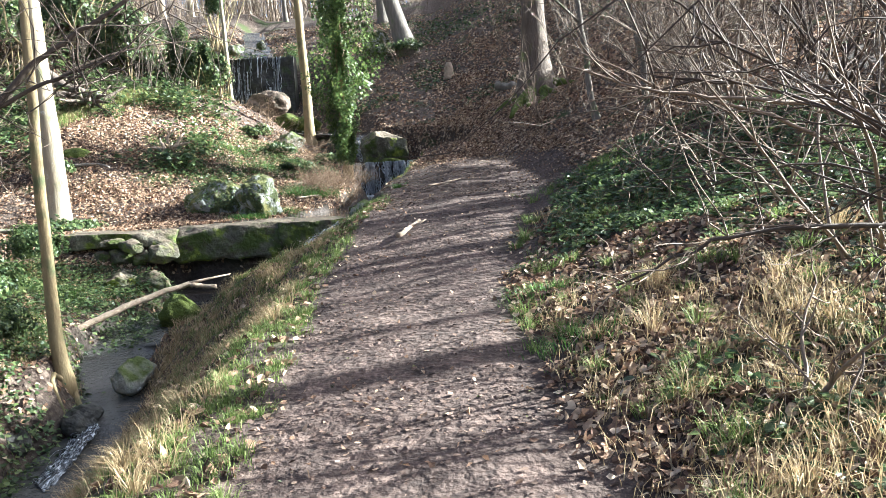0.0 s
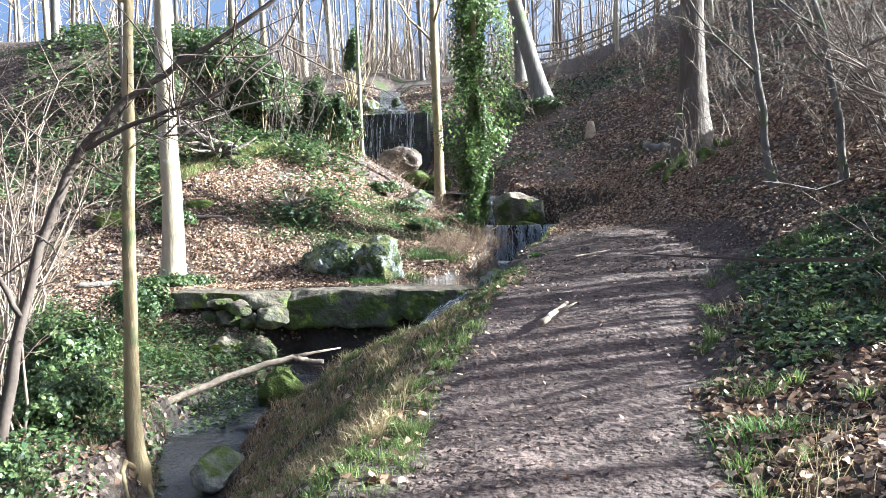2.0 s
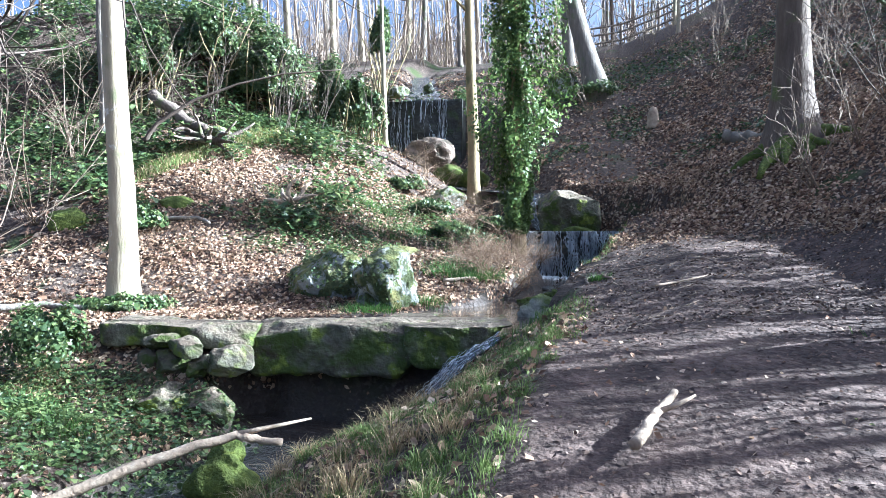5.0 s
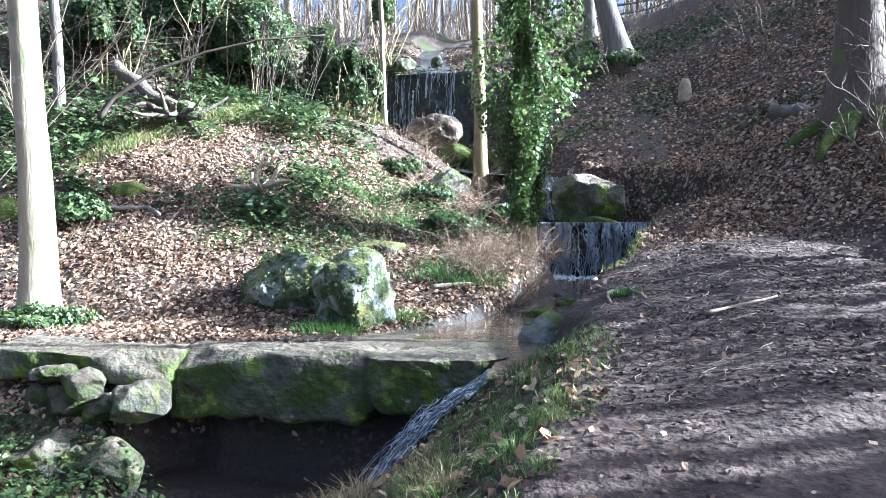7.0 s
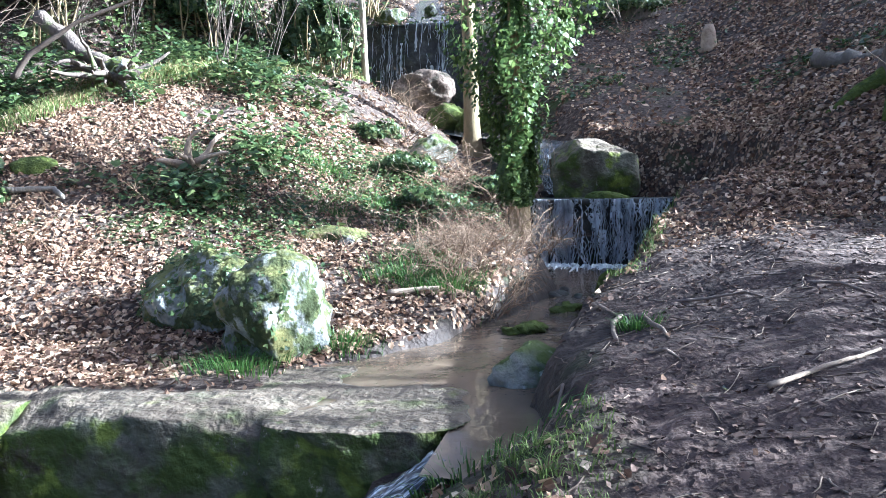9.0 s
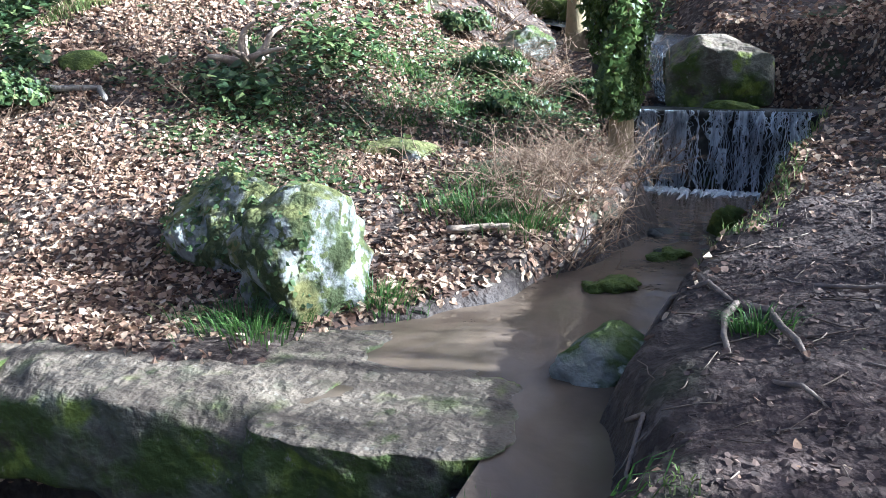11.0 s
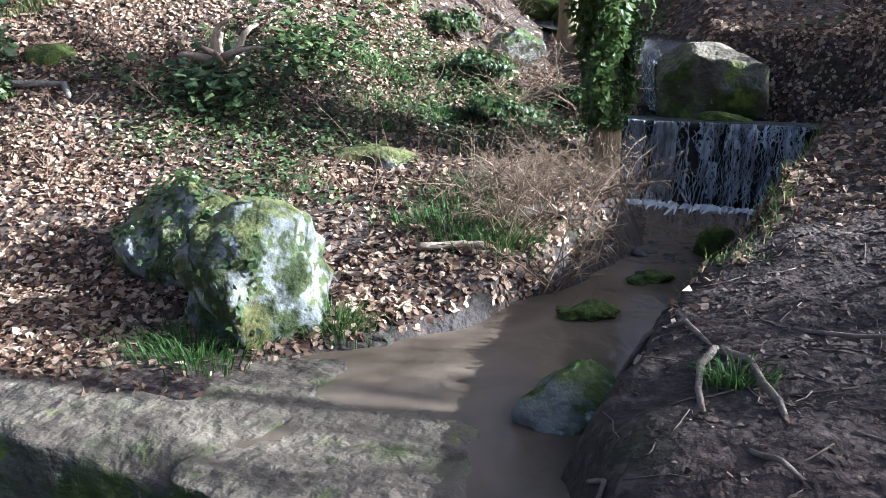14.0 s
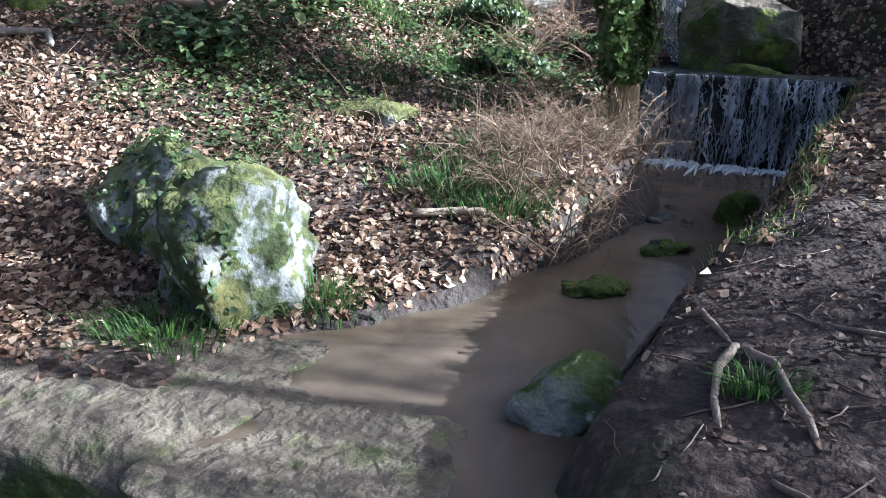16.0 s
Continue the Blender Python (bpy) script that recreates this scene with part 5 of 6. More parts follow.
ivy_clump("ivy_bush", (-6.6, 10.8, 0.0), (1.5, 1.3, 1.1), 3600, 0.06, 8, "green leafy bush beside the shrub stems")
ivy_clump("ivy_bush", (-5.6, 7.9, -0.6), (1.6, 1.6, 1.2), 4500, 0.055, 9, "dense ivy over the stream bank")
ivy_clump("ivy_bush", (-5.9, 9.6, -0.4), (1.3, 1.4, 0.9), 3500, 0.055, 10, "dense ivy over the stream bank")
for x, y, w, sd in ((-3.9, 21.4, 1.1, 21), (-4.7, 22.6, 1.3, 22), (-3.3, 22.5, 1.0, 23), (-5.6, 23.8, 1.3, 24), (-9.2, 18.4, 1.3, 27)):
    ivy_clump("ivy_bush", (x, y, ground_at(x, y) + 0.1), (w, w * 0.8, w * 0.55), int(1500 * w), 0.065, sd, "low mound of dark ivy on the leafy slope")
ivy_clump("ivy_patch", (-7.8, 15.75, 0.50), (1.7, 0.9, 0.4), 1500, 0.06, 13, "low pale ivy round the tree's foot")
ivy_clump("ivy_patch", (-1.2, 32.6, 6.1), (2.0, 1.4, 0.8), 1200, 0.1, 17, "ivy round the foot of the leaning tree")


# fallen branch over the stream, the stick on the path, other dead wood
def limb(name, pts, r0, r1, mat, label, twigs=(), category="branch", sides=10):
    root = thing(name, pts[0], label, category)
    p = np.array(pts, float)
    n = len(p)
    t = np.linspace(0, n - 1, (n - 1) * 5 + 1)
    q = np.stack([np.interp(t, np.arange(n), p[:, k]) for k in range(3)], 1) - p[0]
    r = np.random.default_rng(int(abs(p[0, 0]) * 100))
    q += r.normal(0, r0 * 0.12, q.shape)
    b = Build()
    b.tube(q, np.linspace(r0, r1, len(q)), sides, wob=0.18, seed=3)
    part("stem", b.mesh("stem", mat), root)
    for tw in twigs:
        b = Build()
        k = np.array(tw, float) - p[0]
        b.tube(k, np.linspace(r1 * 0.9, r1 * 0.3, len(k)), 7)
        part("side_branch", b.mesh("side_branch", mat), root)
    return root


limb("fallen_branch", [(-5.75, 11.5, -0.80), (-5.3, 11.75, -0.62), (-4.7, 12.05, -0.42), (-4.15, 12.3, -0.27), (-3.95, 12.38, -0.34), (-3.75, 12.44, -0.36)], 0.058, 0.034, DEADWOOD, "bare grey fallen branch lying across the stream",
     [[(-4.15, 12.3, -0.27), (-3.9, 12.5, -0.24), (-3.6, 12.8, -0.22)]])
limb("stick", [(-0.56, 9.75, 0.55), (-0.50, 10.0, 0.575), (-0.42, 10.25, 0.61), (-0.30, 10.5, 0.67)], 0.035, 0.022, DEADWOOD, "pale broken stick lying on the path", [[(-0.42, 10.25, 0.61), (-0.28, 10.3, 0.66), (-0.2, 10.33, 0.70)]])
limb("fallen_branch", [(-9.4, 15.0, 0.55), (-8.9, 15.5, 0.55), (-8.3, 15.45, 0.52), (-7.6, 15.6, 0.55)], 0.06, 0.03, BARK_GREY, "dark branch lying on the leafy flat")
limb("fallen_log", [(-11.6, 22.6, 4.9), (-11.0, 22.5, 4.5), (-10.4, 22.3, 4.1), (-9.9, 22.2, 3.95)], 0.15, 0.12, BARK_BROWN, "broken brown log lying on the slope", category="log")
limb("dead_limb", [(-10.8, 21.0, 3.6), (-10.5, 21.1, 4.0), (-9.8, 21.4, 4.5), (-8.9, 21.8, 4.9), (-8.0, 22.2, 5.15), (-6.8, 22.8, 5.3)], 0.055, 0.012, TWIG_DARK, "long dark dead limb arching over the slope")
limb("log", [(2.0, 25.2, 3.75), (2.3, 25.0, 3.62), (2.65, 24.7, 3.6), (2.9, 24.4, 3.6)], 0.17, 0.13, BARK_GREY, "short sawn log lying on the leafy slope", category="log")
limb("fallen_branch", [(-9.7, 19.2, 2.05), (-9.0, 18.6, 1.85), (-8.3, 18.9, 1.85), (-7.9, 18.6, 1.75)], 0.05, 0.03, BARK_GREY, "old grey branch on the slope")
limb("stick", [(-0.2, 14.2, 1.02), (0.1, 14.5, 1.05), (0.4, 14.7, 1.10)], 0.016, 0.008, DEADWOOD, "thin twig on the trodden earth")
limb("stick", [(-3.3, 17.7, 0.78), (-3.0, 17.85, 0.80), (-2.8, 17.9, 0.80)], 0.035, 0.03, DEADWOOD, "pale piece of broken wood")

# torn root plate at the log's end, stump with torn roots
plate = thing("root_plate", (-9.75, 22.1, ground_at(-9.75, 22.1)), "torn reddish root plate of a fallen tree", "roots")
ur = np.random.default_rng(14)
for k in range(16):
    b = Build()
    az = ur.uniform(-0.9, 2.4)
    b.tube(bend(ur, (ur.normal(0, 0.1), ur.normal(0, 0.1), 0.15), (math.cos(az), -0.5, ur.uniform(-0.2, 0.6)), ur.uniform(0.5, 1.3), 7, 0.25, -0.08), np.linspace(0.08, 0.015, 8) * ur.uniform(0.6, 1.3), 8, wob=0.2, seed=k)
    part("root", b.mesh("root", BARK_BROWN), plate)
stump = thing("tree_stump", (-6.92, 19.95, ground_at(-6.92, 19.95) - 0.05), "torn reddish root stump on the slope", "stump")
sr = np.random.default_rng(12)
for k in range(11):
    b = Build()
    az = sr.uniform(0, 6.28)
    b.tube(bend(sr, (0, 0, 0.12), (math.cos(az), math.sin(az), sr.uniform(-0.1, 0.9)), sr.uniform(0.4, 0.85), 6, 0.25, -0.03), np.linspace(0.07, 0.02, 7) * sr.uniform(0.7, 1.3), 8, wob=0.2, seed=k)
    part("root", b.mesh("root", DEADWOOD), stump)
for k, (x, y, h) in enumerate([(0.6, 29.5, 0.55)]):
    b = Build()
    b.tube(bend(sr, (0, 0, -0.1), (0.1, 0, 1), h + 0.1, 5, 0.05), np.array([0.24, 0.19, 0.17, 0.16, 0.14, 0.10]), 12, wob=0.3, seed=k + 30)
    e = thing("tree_stump", (x, y, ground_at(x, y)), "short weathered tree stump", "stump")
    part("body", b.mesh("body", DEADWOOD if k == 0 else BARK_GREY), e)

# bare roots on the pool's bank
ROOT_BARK = material("root_bark", [(0.2, (0.09, 0.065, 0.05)), (0.5, (0.21, 0.16, 0.125)), (0.85, (0.36, 0.29, 0.23))], scale=12, rough=0.85, bump=0.7, bump_scale=45)
ROOTS = "roots on the trodden bank"
for k, pts in enumerate([[(-0.93, 15.98), (-0.98, 15.75), (-0.97, 15.5), (-0.93, 15.36)], [(-0.9, 15.95), (-0.78, 15.75), (-0.72, 15.55), (-0.66, 15.38), (-0.62, 15.25)], [(-1.5, 16.35), (-1.3, 16.38), (-1.1, 16.25), (-0.95, 16.0)],
                         [(-1.35, 15.2), (-1.25, 15.0), (-1.28, 14.8), (-1.2, 14.65)], [(-0.6, 16.2), (-0.35, 16.05), (-0.1, 16.0), (0.1, 15.8)], [(0.3, 16.2), (0.5, 16.0), (0.75, 15.85)],
                         [(-0.75, 15.1), (-0.65, 14.95), (-0.55, 14.9)]]):
    b = Build()
    p = np.array([(x, y, ground_at(x, y) + (0.035 if 0 < i < len(pts) - 1 else -0.01)) for i, (x, y) in enumerate(pts)])
    t = np.linspace(0, len(p) - 1, 13)
    q = np.stack([np.interp(t, np.arange(len(p)), p[:, c]) for c in range(3)], 1)
    b.tube(q - p[0], np.linspace(0.022, 0.012, 13) * (0.6 if k > 2 else 1.0), 9, wob=0.2, seed=k)
    e = thing("tree_root", p[0], "bare pale root bent over the earth bank", "root", ROOTS)
    part("root", b.mesh("root", ROOT_BARK), e)

# grass tufts by the pool
TUFTS = "grass tufts by the pool"
for k, (x, y, n, h, sp) in enumerate([(-3.9, 15.78, 420, 0.19, 0.24), (-3.3, 16.45, 260, 0.17, 0.15), (-3.2, 18.3, 500, 0.24, 0.28), (-2.75, 18.05, 400, 0.22, 0.22), (-0.82, 15.62, 130, 0.13, 0.07), (-3.4, 18.9, 260, 0.16, 0.25), (-1.65, 14.25, 300, 0.2, 0.25),
                                      (-3.9, 20.3, 300, 0.16, 0.3), (-5.2, 20.6, 250, 0.18, 0.25), (-4.6, 21.1, 220, 0.2, 0.2), (-5.6, 21.6, 320, 0.22, 0.22), (-6.1, 19.6, 160, 0.16, 0.14), (-4.9, 20.2, 150, 0.18, 0.1), (-7.3, 20.6, 200, 0.16, 0.2), (0.95, 6.9, 300, 0.14, 0.2), (1.0, 5.4, 260, 0.13, 0.2), (2.3, 12.0, 380, 0.14, 0.4), (-6.9, 12.9, 260, 0.22, 0.2), (-6.3, 12.6, 240, 0.22, 0.2)]):
    r = np.random.default_rng(600 + k)
    d = r.normal(0, sp, (n, 2))
    p = np.stack([x + d[:, 0], y + d[:, 1] * 0.6, surface(x + d[:, 0], y + d[:, 1] * 0.6) - 0.01], 1)
    at = np.array([x, y, ground_at(x, y)])
    ob = new("grass_tuft", blade_mesh("grass_tuft", p - at, h * r.uniform(0.5, 1.2, n), 0.0045, r.uniform(0.3, 1.1, n), TUFT, r, np.arctan2(d[:, 1], d[:, 0])))
    ob.location = at
    tagged(ob, "tuft of fresh green grass beside the water" if y > 14 else "tuft of fresh green grass on the verge", "grass", TUFTS if y > 14 else "grass tufts on the verge", "stuff")

# fence on the crest
fence = thing("fence", (0, 49, ground_at(0, 49)), "weathered wooden post-and-rail fence along the crest", "fence")
fx = np.arange(-6, 16, 2.0)
fz = np.array([ground_at(x, 49) for x in fx]) - fence.location[2]
for x, z in zip(fx, fz):
    b = Build()
    b.tube([(x, 0, z - 0.3), (x, 0, z + 0.6), (x, 0, z + 1.35)], [0.08, 0.08, 0.075], 8)
    part("post", b.mesh("post", FENCE_WOOD, False), fence)
for i in range(len(fx) - 1):
    for h in (0.35, 0.8, 1.2):
        b = Build()
        b.tube([(fx[i], -0.06, fz[i] + h), ((fx[i] + fx[i + 1]) / 2, -0.06, (fz[i] + fz[i + 1]) / 2 + h - 0.01), (fx[i + 1], -0.06, fz[i + 1] + h)], [0.06, 0.058, 0.06], 6)
        part("rail", b.mesh("rail", FENCE_WOOD, False), fence)

# far woods: stems and brush nobody could count
b = Build()
fr = np.random.default_rng(90)
for _ in range(1500):
    x, y = fr.uniform(-90, 80), fr.uniform(52, 150)
    z = 11.5 if y > 55 else ground_at(x, y)
    h, d = fr.uniform(9, 20), fr.uniform(0.12, 0.4)
    b.tube(bend(fr, (x, y, z - 0.3), (fr.normal(0, 0.05), fr.normal(0, 0.05), 1), h, 5, 0.03), np.linspace(d / 2, d * 0.1, 6), 5, cap=False)
    for _ in range(7):
        b.tube(bend(fr, (x, y, z + h * fr.uniform(0.15, 0.8)), (fr.normal(0, 1), fr.normal(0, 1), 0.9), fr.uniform(2, 5), 4, 0.2), np.linspace(0.05, 0.012, 5), 3, cap=False)
for _ in range(6500):
    x, y = fr.uniform(-50, 45), fr.uniform(36, 75)
    if y < 44 and x > -12:
        continue
    b.tube(bend(fr, (x, y, float(np.interp(y, [36, 46, 60], [7.0, 10.6, 12])) - 0.2), (fr.normal(0, 0.35), fr.normal(0, 0.35), 1), fr.uniform(1.5, 5), 4, 0.12), np.linspace(0.025, 0.006, 5), 3, cap=False)
tagged(new("far_wood", b.mesh("far_wood", TWIG)), "bare grey winter wood beyond the crest", "trees", kind="stuff")

# dark crooked tree leaning over the stream
crooked = thing("tree", (-5.73, 8.4, ground_at(-5.73, 8.4) - 0.05), "dark crooked young tree leaning over the stream", "tree")
cr = np.random.default_rng(55)
MAIN = np.array([(0, 0, -0.2), (0.26, 0.1, 1.27), (0.52, 0.2, 2.25), (0.80, 0.3, 2.97), (1.26, 0.4, 3.46), (1.78, 0.5, 3.81), (2.36, 0.6, 4.15), (3.2, 0.9, 4.9)])
SIDE = np.array([(0.80, 0.3, 2.97), (1.38, 0.4, 3.23), (1.77, 0.5, 3.40), (2.16, 0.6, 3.55), (2.8, 0.9, 4.2)])
for nm, p, r0 in (("trunk", MAIN, 0.06), ("limb", SIDE, 0.028), ("limb", np.array([(0.3, 0.1, 1.4), (0.1, -0.1, 2.0), (0.25, -0.3, 2.7), (0.15, -0.4, 3.6), (0.3, -0.5, 4.6)]), 0.03), ("limb", np.array([(0.1, 0, 0.6), (-0.3, 0.1, 1.6), (-0.45, 0.2, 2.6), (-0.3, 0.3, 3.8)]), 0.03)):
    t = np.linspace(0, len(p) - 1, len(p) * 4)
    q = np.stack([np.interp(t, np.arange(len(p)), p[:, c]) for c in range(3)], 1) + cr.normal(0, 0.008, (len(t), 3))
    b = Build()
    b.tube(q, np.linspace(r0, r0 * 0.3, len(q)), 8, wob=0.15, seed=2)
    part(nm, b.mesh(nm, TWIG_DARK), crooked)
b = Build()
for _ in range(46):
    p = MAIN if cr.uniform() < 0.6 else SIDE
    i = cr.integers(2, len(p))
    q = bend(cr, p[i] * cr.uniform(0.9, 1.0), (cr.normal(0.2, 0.7), cr.normal(0, 0.7), cr.normal(0.1, 0.6)), cr.uniform(0.5, 1.5), 6, 0.15)
    b.tube(q, np.linspace(0.010, 0.003, 7), 4, cap=False)
    for _ in range(3):
        b.tube(bend(cr, q[cr.integers(1, 6)], cr.normal(0, 1, 3), cr.uniform(0.15, 0.5), 3, 0.2), np.linspace(0.005, 0.002, 4), 3, cap=False)
part("crown", b.mesh("crown", TWIG_DARK), crooked)["kind"] = "stuff"

# overhanging boughs beside the verge
for k, pts in enumerate([[(3.3, 4.7, 1.15), (2.63, 4.5, 0.95), (2.06, 4.5, 0.98), (1.56, 4.5, 0.92), (1.05, 4.6, 0.66)], [(3.4, 5.4, 1.2), (2.9, 5.2, 1.7), (2.2, 5.1, 1.75), (1.5, 5.2, 1.85), (0.9, 5.4, 2.1)],
                         [(3.3, 5.0, 1.1), (3.05, 4.7, 1.6), (2.75, 4.6, 2.1), (2.4, 4.7, 2.7), (2.2, 4.9, 3.4)], [(3.5, 6.3, 1.3), (2.7, 6.2, 1.7), (1.9, 6.1, 1.9), (1.2, 6.4, 2.3)]]):
    p = np.array(pts)
    root = thing("bough", p[0], "bare forked bough reaching out over the verge", "branch", "boughs over the verge")
    t = np.linspace(0, len(p) - 1, len(p) * 4)
    q = np.stack([np.interp(t, np.arange(len(p)), p[:, c]) for c in range(3)], 1) - p[0] + cr.normal(0, 0.008, (len(t), 3))
    b = Build()
    b.tube(q, np.linspace(0.022, 0.006, len(q)), 7, wob=0.15, seed=k)
    part("stem", b.mesh("stem", TWIG_DARK if k % 2 == 0 else TWIG), root)
    b = Build()
    for _ in range(16):
        i = cr.integers(3, len(q) - 1)
        d = q[i] - q[i - 1]
        w = bend(cr, q[i], d / np.linalg.norm(d) + cr.normal(0, 0.6, 3), cr.uniform(0.3, 0.9), 6, 0.2)
        b.tube(w, np.linspace(0.006, 0.002, 7), 4, cap=False)
        for _ in range(3):
            b.tube(bend(cr, w[cr.integers(1, 6)], cr.normal(0, 1, 3), cr.uniform(0.1, 0.35), 3, 0.2), np.linspace(0.003, 0.0015, 4), 3, cap=False)
    part("twig_spray", b.mesh("twig_spray", TWIG), root)["kind"] = "stuff"


def ivy_on_rock(ob, count, leaf, seed, label, keep):
    """Ivy leaves lying on the faces of a stone where keep(normal, place) says so."""
    r = np.random.default_rng(seed)
    m = ob.matrix_basis
    c, n = [], []
    for f in ob.data.polygons:
        w, u = m @ f.center, m.to_3x3() @ f.normal
        if keep(u, w):
            c.append(w[:])
            n.append(u[:])
    c, n = np.array(c), np.array(n)
    i = r.integers(0, len(c), count)
    i = i[fbm(c[i, 0] * 2.5 + seed, c[i, 1] * 2.5 + c[i, 2] * 2.5, seed, 3) > -0.05]
    p = c[i] + n[i] * r.uniform(0.01, 0.05, (len(i), 1)) + r.normal(0, 0.02, (len(i), 3))
    at = p.mean(0)
    ob2 = new("ivy_patch", leaf_mesh("ivy_patch", p - at, n[i] + r.normal(0, 0.4, (len(i), 3)), r.uniform(0.7, 1.3, len(i)) * leaf, IVY_LEAF, IVY, r))
    ob2.location = at
    return tagged(ob2, label, "ivy", kind="stuff")


BOULDERS = [o for o in scene.objects if o.name.startswith("boulder")]
ivy_on_rock(BOULDERS[0], 300, 0.05, 1, "ivy sprigs creeping over the leaning boulder", lambda u, w: u.z > -0.2 and w.x < -3.6)
ivy_on_rock(BOULDERS[1], 800, 0.05, 2, "ivy trailing over the low boulder", lambda u, w: u.z > -0.3)
surface_roots(thin_tree, np.random.default_rng(8), 4, 0.8, 0.035, BARK_OLIVE)

for k in range(26):
    x, y = cr.uniform(-3, 9), cr.uniform(26, 44)
    shrub("bare_shrub", x, y, "thin leafless brush on the upper slope", 700 + k, 6, cr.uniform(1.2, 2.6), 0.5, TWIG, 4, 0.02, 0.012, "brush on the upper slope")


# tussocks: drooping dry blades in clumps
def tussocks(n, box, dens, length, mat, seed, label, blades=55):
    r = np.random.default_rng(seed)
    x, y = scatter(n, box, r, dens)
    k = len(x)
    cx, cy = np.repeat(x, blades), np.repeat(y, blades)
    a = r.uniform(0, 6.28, k * blades)
    d = np.abs(r.normal(0, 0.05, k * blades))
    px, py = cx + np.cos(a) * d, cy + np.sin(a) * d
    p = np.stack([px, py, surface(px, py) - 0.01], 1)
    h = np.repeat(r.uniform(0.6, 1.3, k), blades) * length * r.uniform(0.5, 1.2, k * blades)
    return tagged(new("dry_grass" if mat is STRAW else "grass", blade_mesh("tussock", p, h, 0.0032, r.uniform(0.3, 1.3, k * blades), mat, r, a + r.normal(0, 0.4, k * blades))), label, "grass", kind="stuff")


tussocks(460, (-4.2, -1.2, 2.5, 14.3), straw_zone, 0.19, STRAW, 801, "drooping straw-coloured tussocks on the stream bank")
tussocks(650, (-3.6, -1.1, 2.5, 14.4), verge, 0.115, GRASS, 802, "fresh green tussocks on the verge")
tussocks(36, (0.9, 3.4, 2.4, 6.2), lambda x, y: smooth(0.2, 0.6, x - curve(y, PATH_R) + 0.3), 0.24, STRAW, 803, "thick drooping golden tussocks on the verge")
tussocks(200, (0.6, 3.0, 2.4, 12.5), lambda x, y: smooth(0.0, 0.4, x - curve(y, PATH_R) + 0.2) * 0.7, 0.16, GRASS, 804, "green tussocks among the ivy")

# crumbs of leaf trodden into the path
pr = np.random.default_rng(41)
CRUMB = material("trodden_leaf", [(0.0, (0.035, 0.024, 0.02)), (0.5, (0.10, 0.066, 0.052)), (0.85, (0.16, 0.105, 0.078)), (1.0, (0.25, 0.175, 0.13))], scale=40, island=0.9, rough=0.75, bump=0)
x, y = scatter(32000, (-1.6, 3, 2, 20), pr, lambda x, y: trodden(x, y) * np.clip(0.5 + 1.3 * fbm(x * 1.1, y * 1.1, 44, 3), 0.05, 1))
p = np.stack([x, y, surface(x, y) + pr.uniform(0.001, 0.012, len(x))], 1)
tagged(new("leaf_crumbs", leaf_mesh("leaf_crumbs", p, normals_at(x, y) + pr.normal(0, 0.15, (len(x), 3)), pr.uniform(0.012, 0.046, len(x)), DEAD, CRUMB, pr)), "broken dark leaves trodden into the path", "leaves", kind="stuff")
x, y = scatter(22000, (-1.9, 3, 12.5, 20), pr, lambda x, y: np.clip(0.45 + 1.2 * fbm(x * 1.6, y * 1.6, 46, 3), 0.05, 1) * (dry(x, y) > 0.03) * smooth(-2.2, -1.6, x + 0.4 * (y < 14.2)))
p = np.stack([x, y, surface(x, y) + pr.uniform(0.001, 0.015, len(x))], 1)
tagged(new("leaf_crumbs", leaf_mesh("leaf_crumbs", p, normals_at(x, y) + pr.normal(0, 0.3, (len(x), 3)), pr.uniform(0.012, 0.045, len(x)), DEAD, CRUMB, pr)), "fine dark leaf debris on the muddy bank", "leaves", kind="stuff")
b = Build()
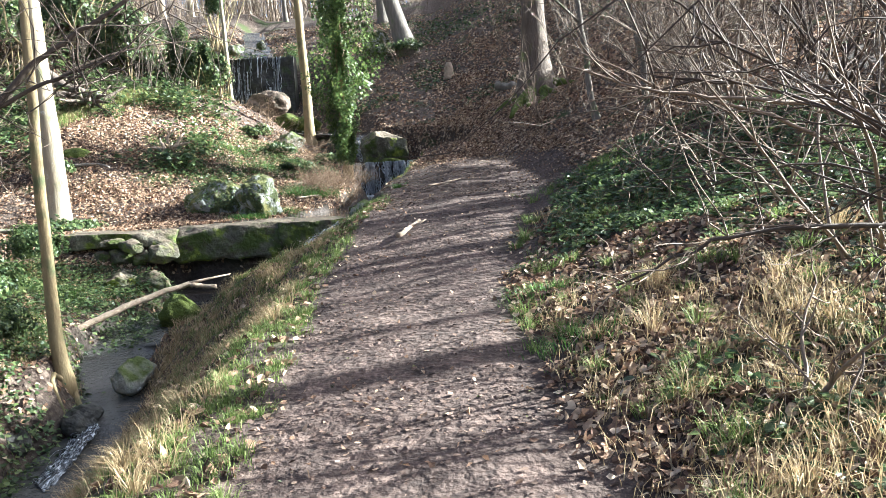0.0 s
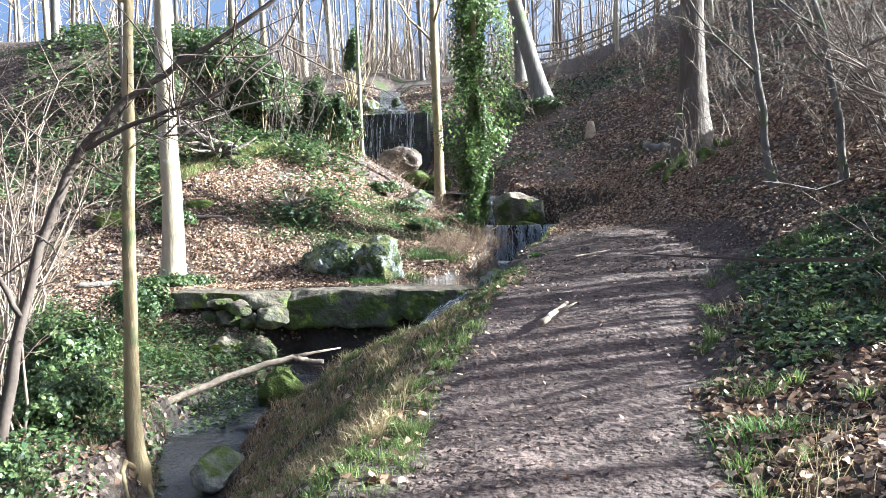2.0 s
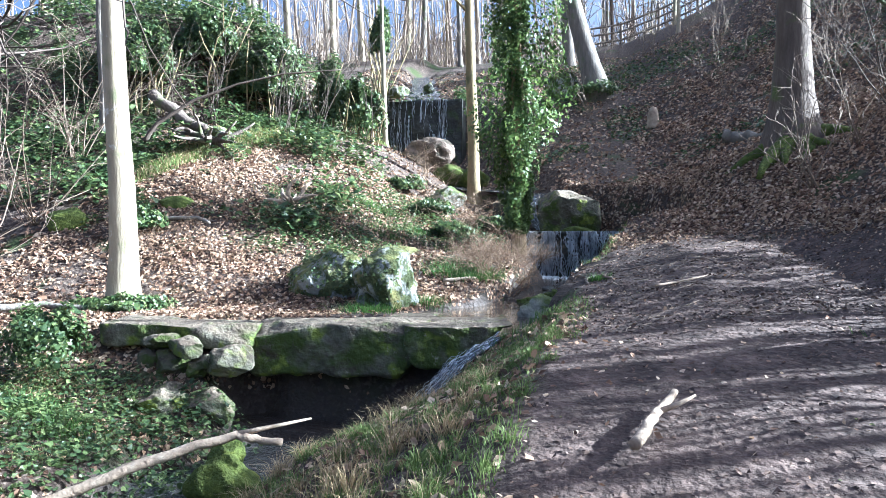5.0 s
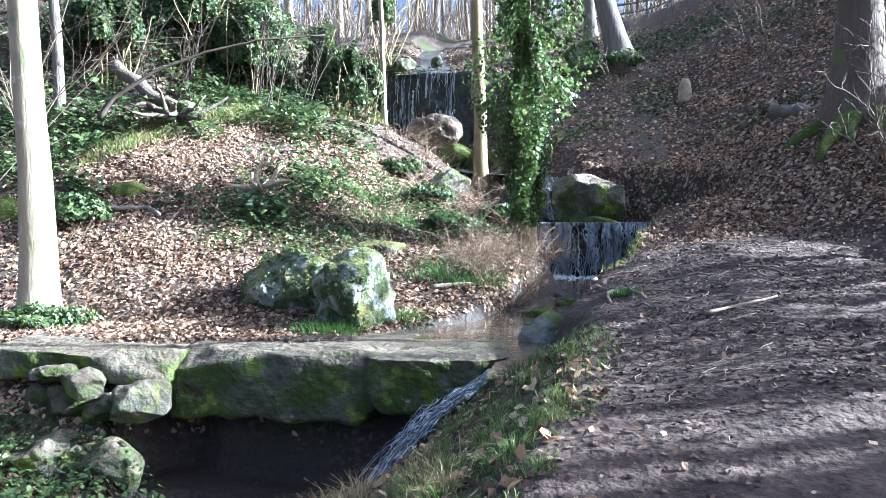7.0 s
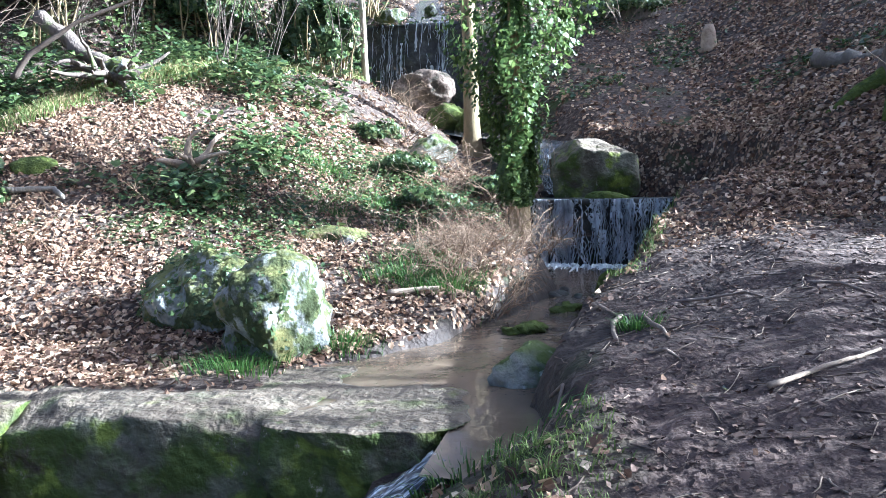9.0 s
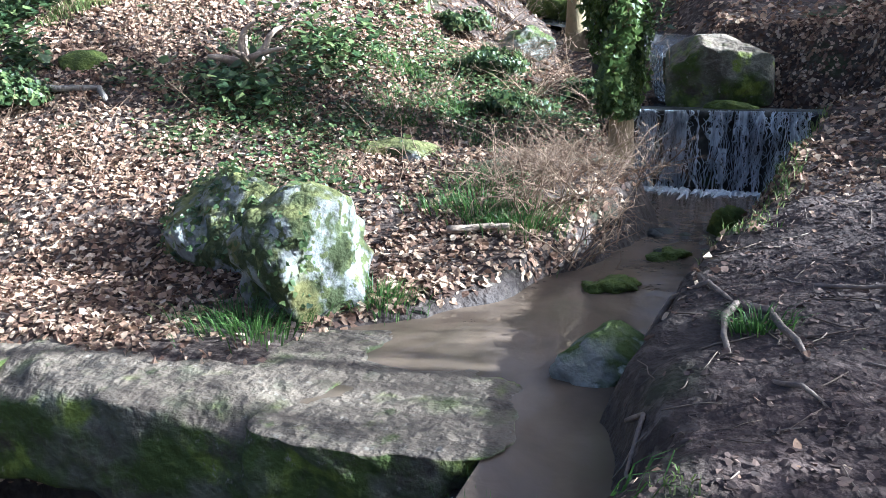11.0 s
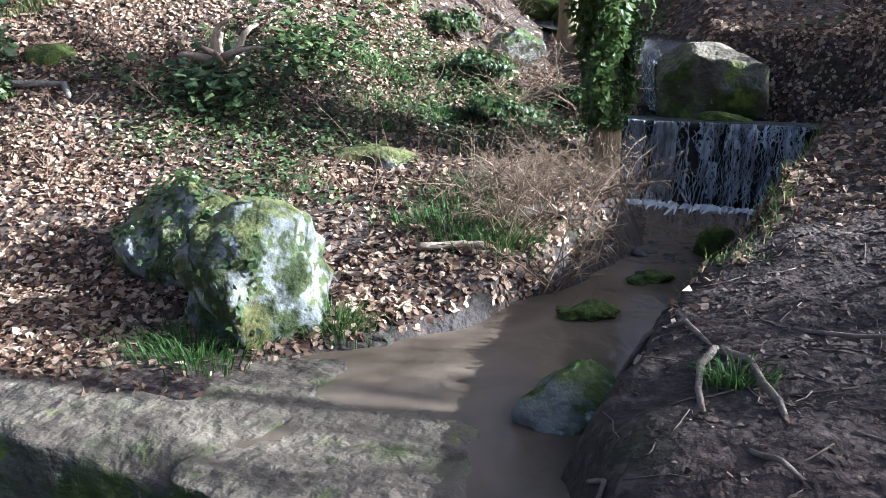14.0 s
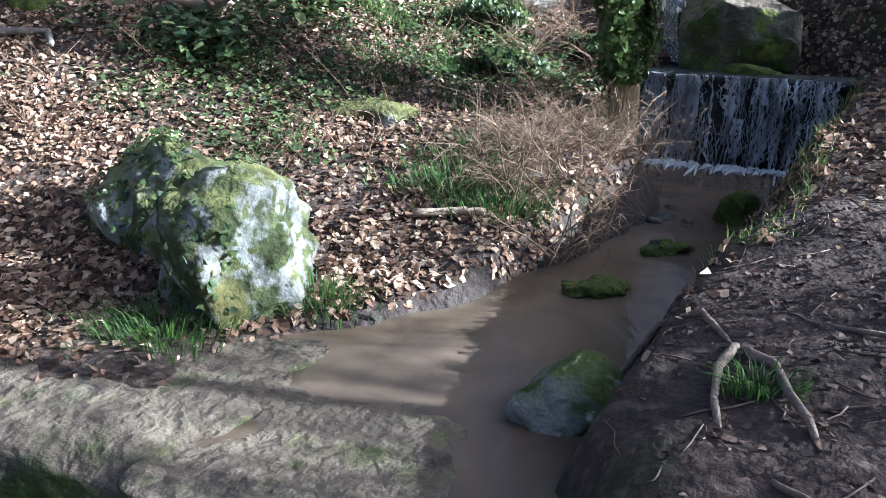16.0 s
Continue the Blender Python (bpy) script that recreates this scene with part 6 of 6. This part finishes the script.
for _ in range(420):
    x, y = pr.uniform(-1.7, 1.5), pr.uniform(12.5, 19)
    if stream_distance(np.array([x]), np.array([y]), UPPER)[0] < 0.05:
        continue
    a, L = pr.uniform(0, 6.28), pr.uniform(0.05, 0.28)
    q = np.array([(x + math.cos(a) * L * f + pr.normal(0, 0.008), y + math.sin(a) * L * f + pr.normal(0, 0.008), ground_at(x + math.cos(a) * L * f, y + math.sin(a) * L * f) + 0.006) for f in (0, 0.33, 0.66, 1)])
    b.tube(q, np.full(4, pr.uniform(0.0015, 0.005)), 4)
tagged(new("twig_litter", b.mesh("twig_litter", TWIG)), "thin broken twigs strewn on the muddy bank", "twigs", kind="stuff")
# pebbles
x, y = scatter(60, (-1.4, 2, 2, 17), pr, lambda x, y: trodden(x, y))
tagged(new("pebbles", leaf_mesh("pebbles", np.stack([x, y, surface(x, y) + 0.006], 1), normals_at(x, y), pr.uniform(0.015, 0.04, len(x)), DEAD * [1, 1, 2.5], PALE_STONE, pr)), "small pale pebbles in the path", "stones", kind="stuff")

# single leaves lying by the pool
leaves = thing("fallen_leaves", (-4, 16.2, ground_at(-4, 16.2)), "separate dry brown leaves by the boulders", "leaves")
LEAF_SHAPES = [leaf_mesh("leaf", np.zeros((1, 3)), np.array([[0, 0, 1.0]]), [0.085], DEAD, material("single_leaf", [(0.0, (0.10, 0.06, 0.045)), (0.5, (0.27, 0.18, 0.13)), (1.0, (0.55, 0.44, 0.34))], scale=30, obrand=0.8, rough=0.6, bump=0.3, bump_scale=120, translucent=0.2), pr) for _ in range(6)]
done = 0
while done < 290:
    x, y = pr.uniform(-6.5, -2.6), pr.uniform(15.7, 18.3)
    if stream_distance(np.array([x]), np.array([y]), UPPER)[0] < 0.3:
        continue
    ob = part("leaf", LEAF_SHAPES[done % 6], leaves)
    ob.matrix_basis = pose(x + 4, y - 16.2, ground_at(x, y) - leaves.location[2] + 0.035, pr.normal(0, 18), pr.normal(0, 18), pr.uniform(0, 360)) @ Matrix.Scale(float(pr.uniform(0.7, 1.2)), 4)
    done += 1
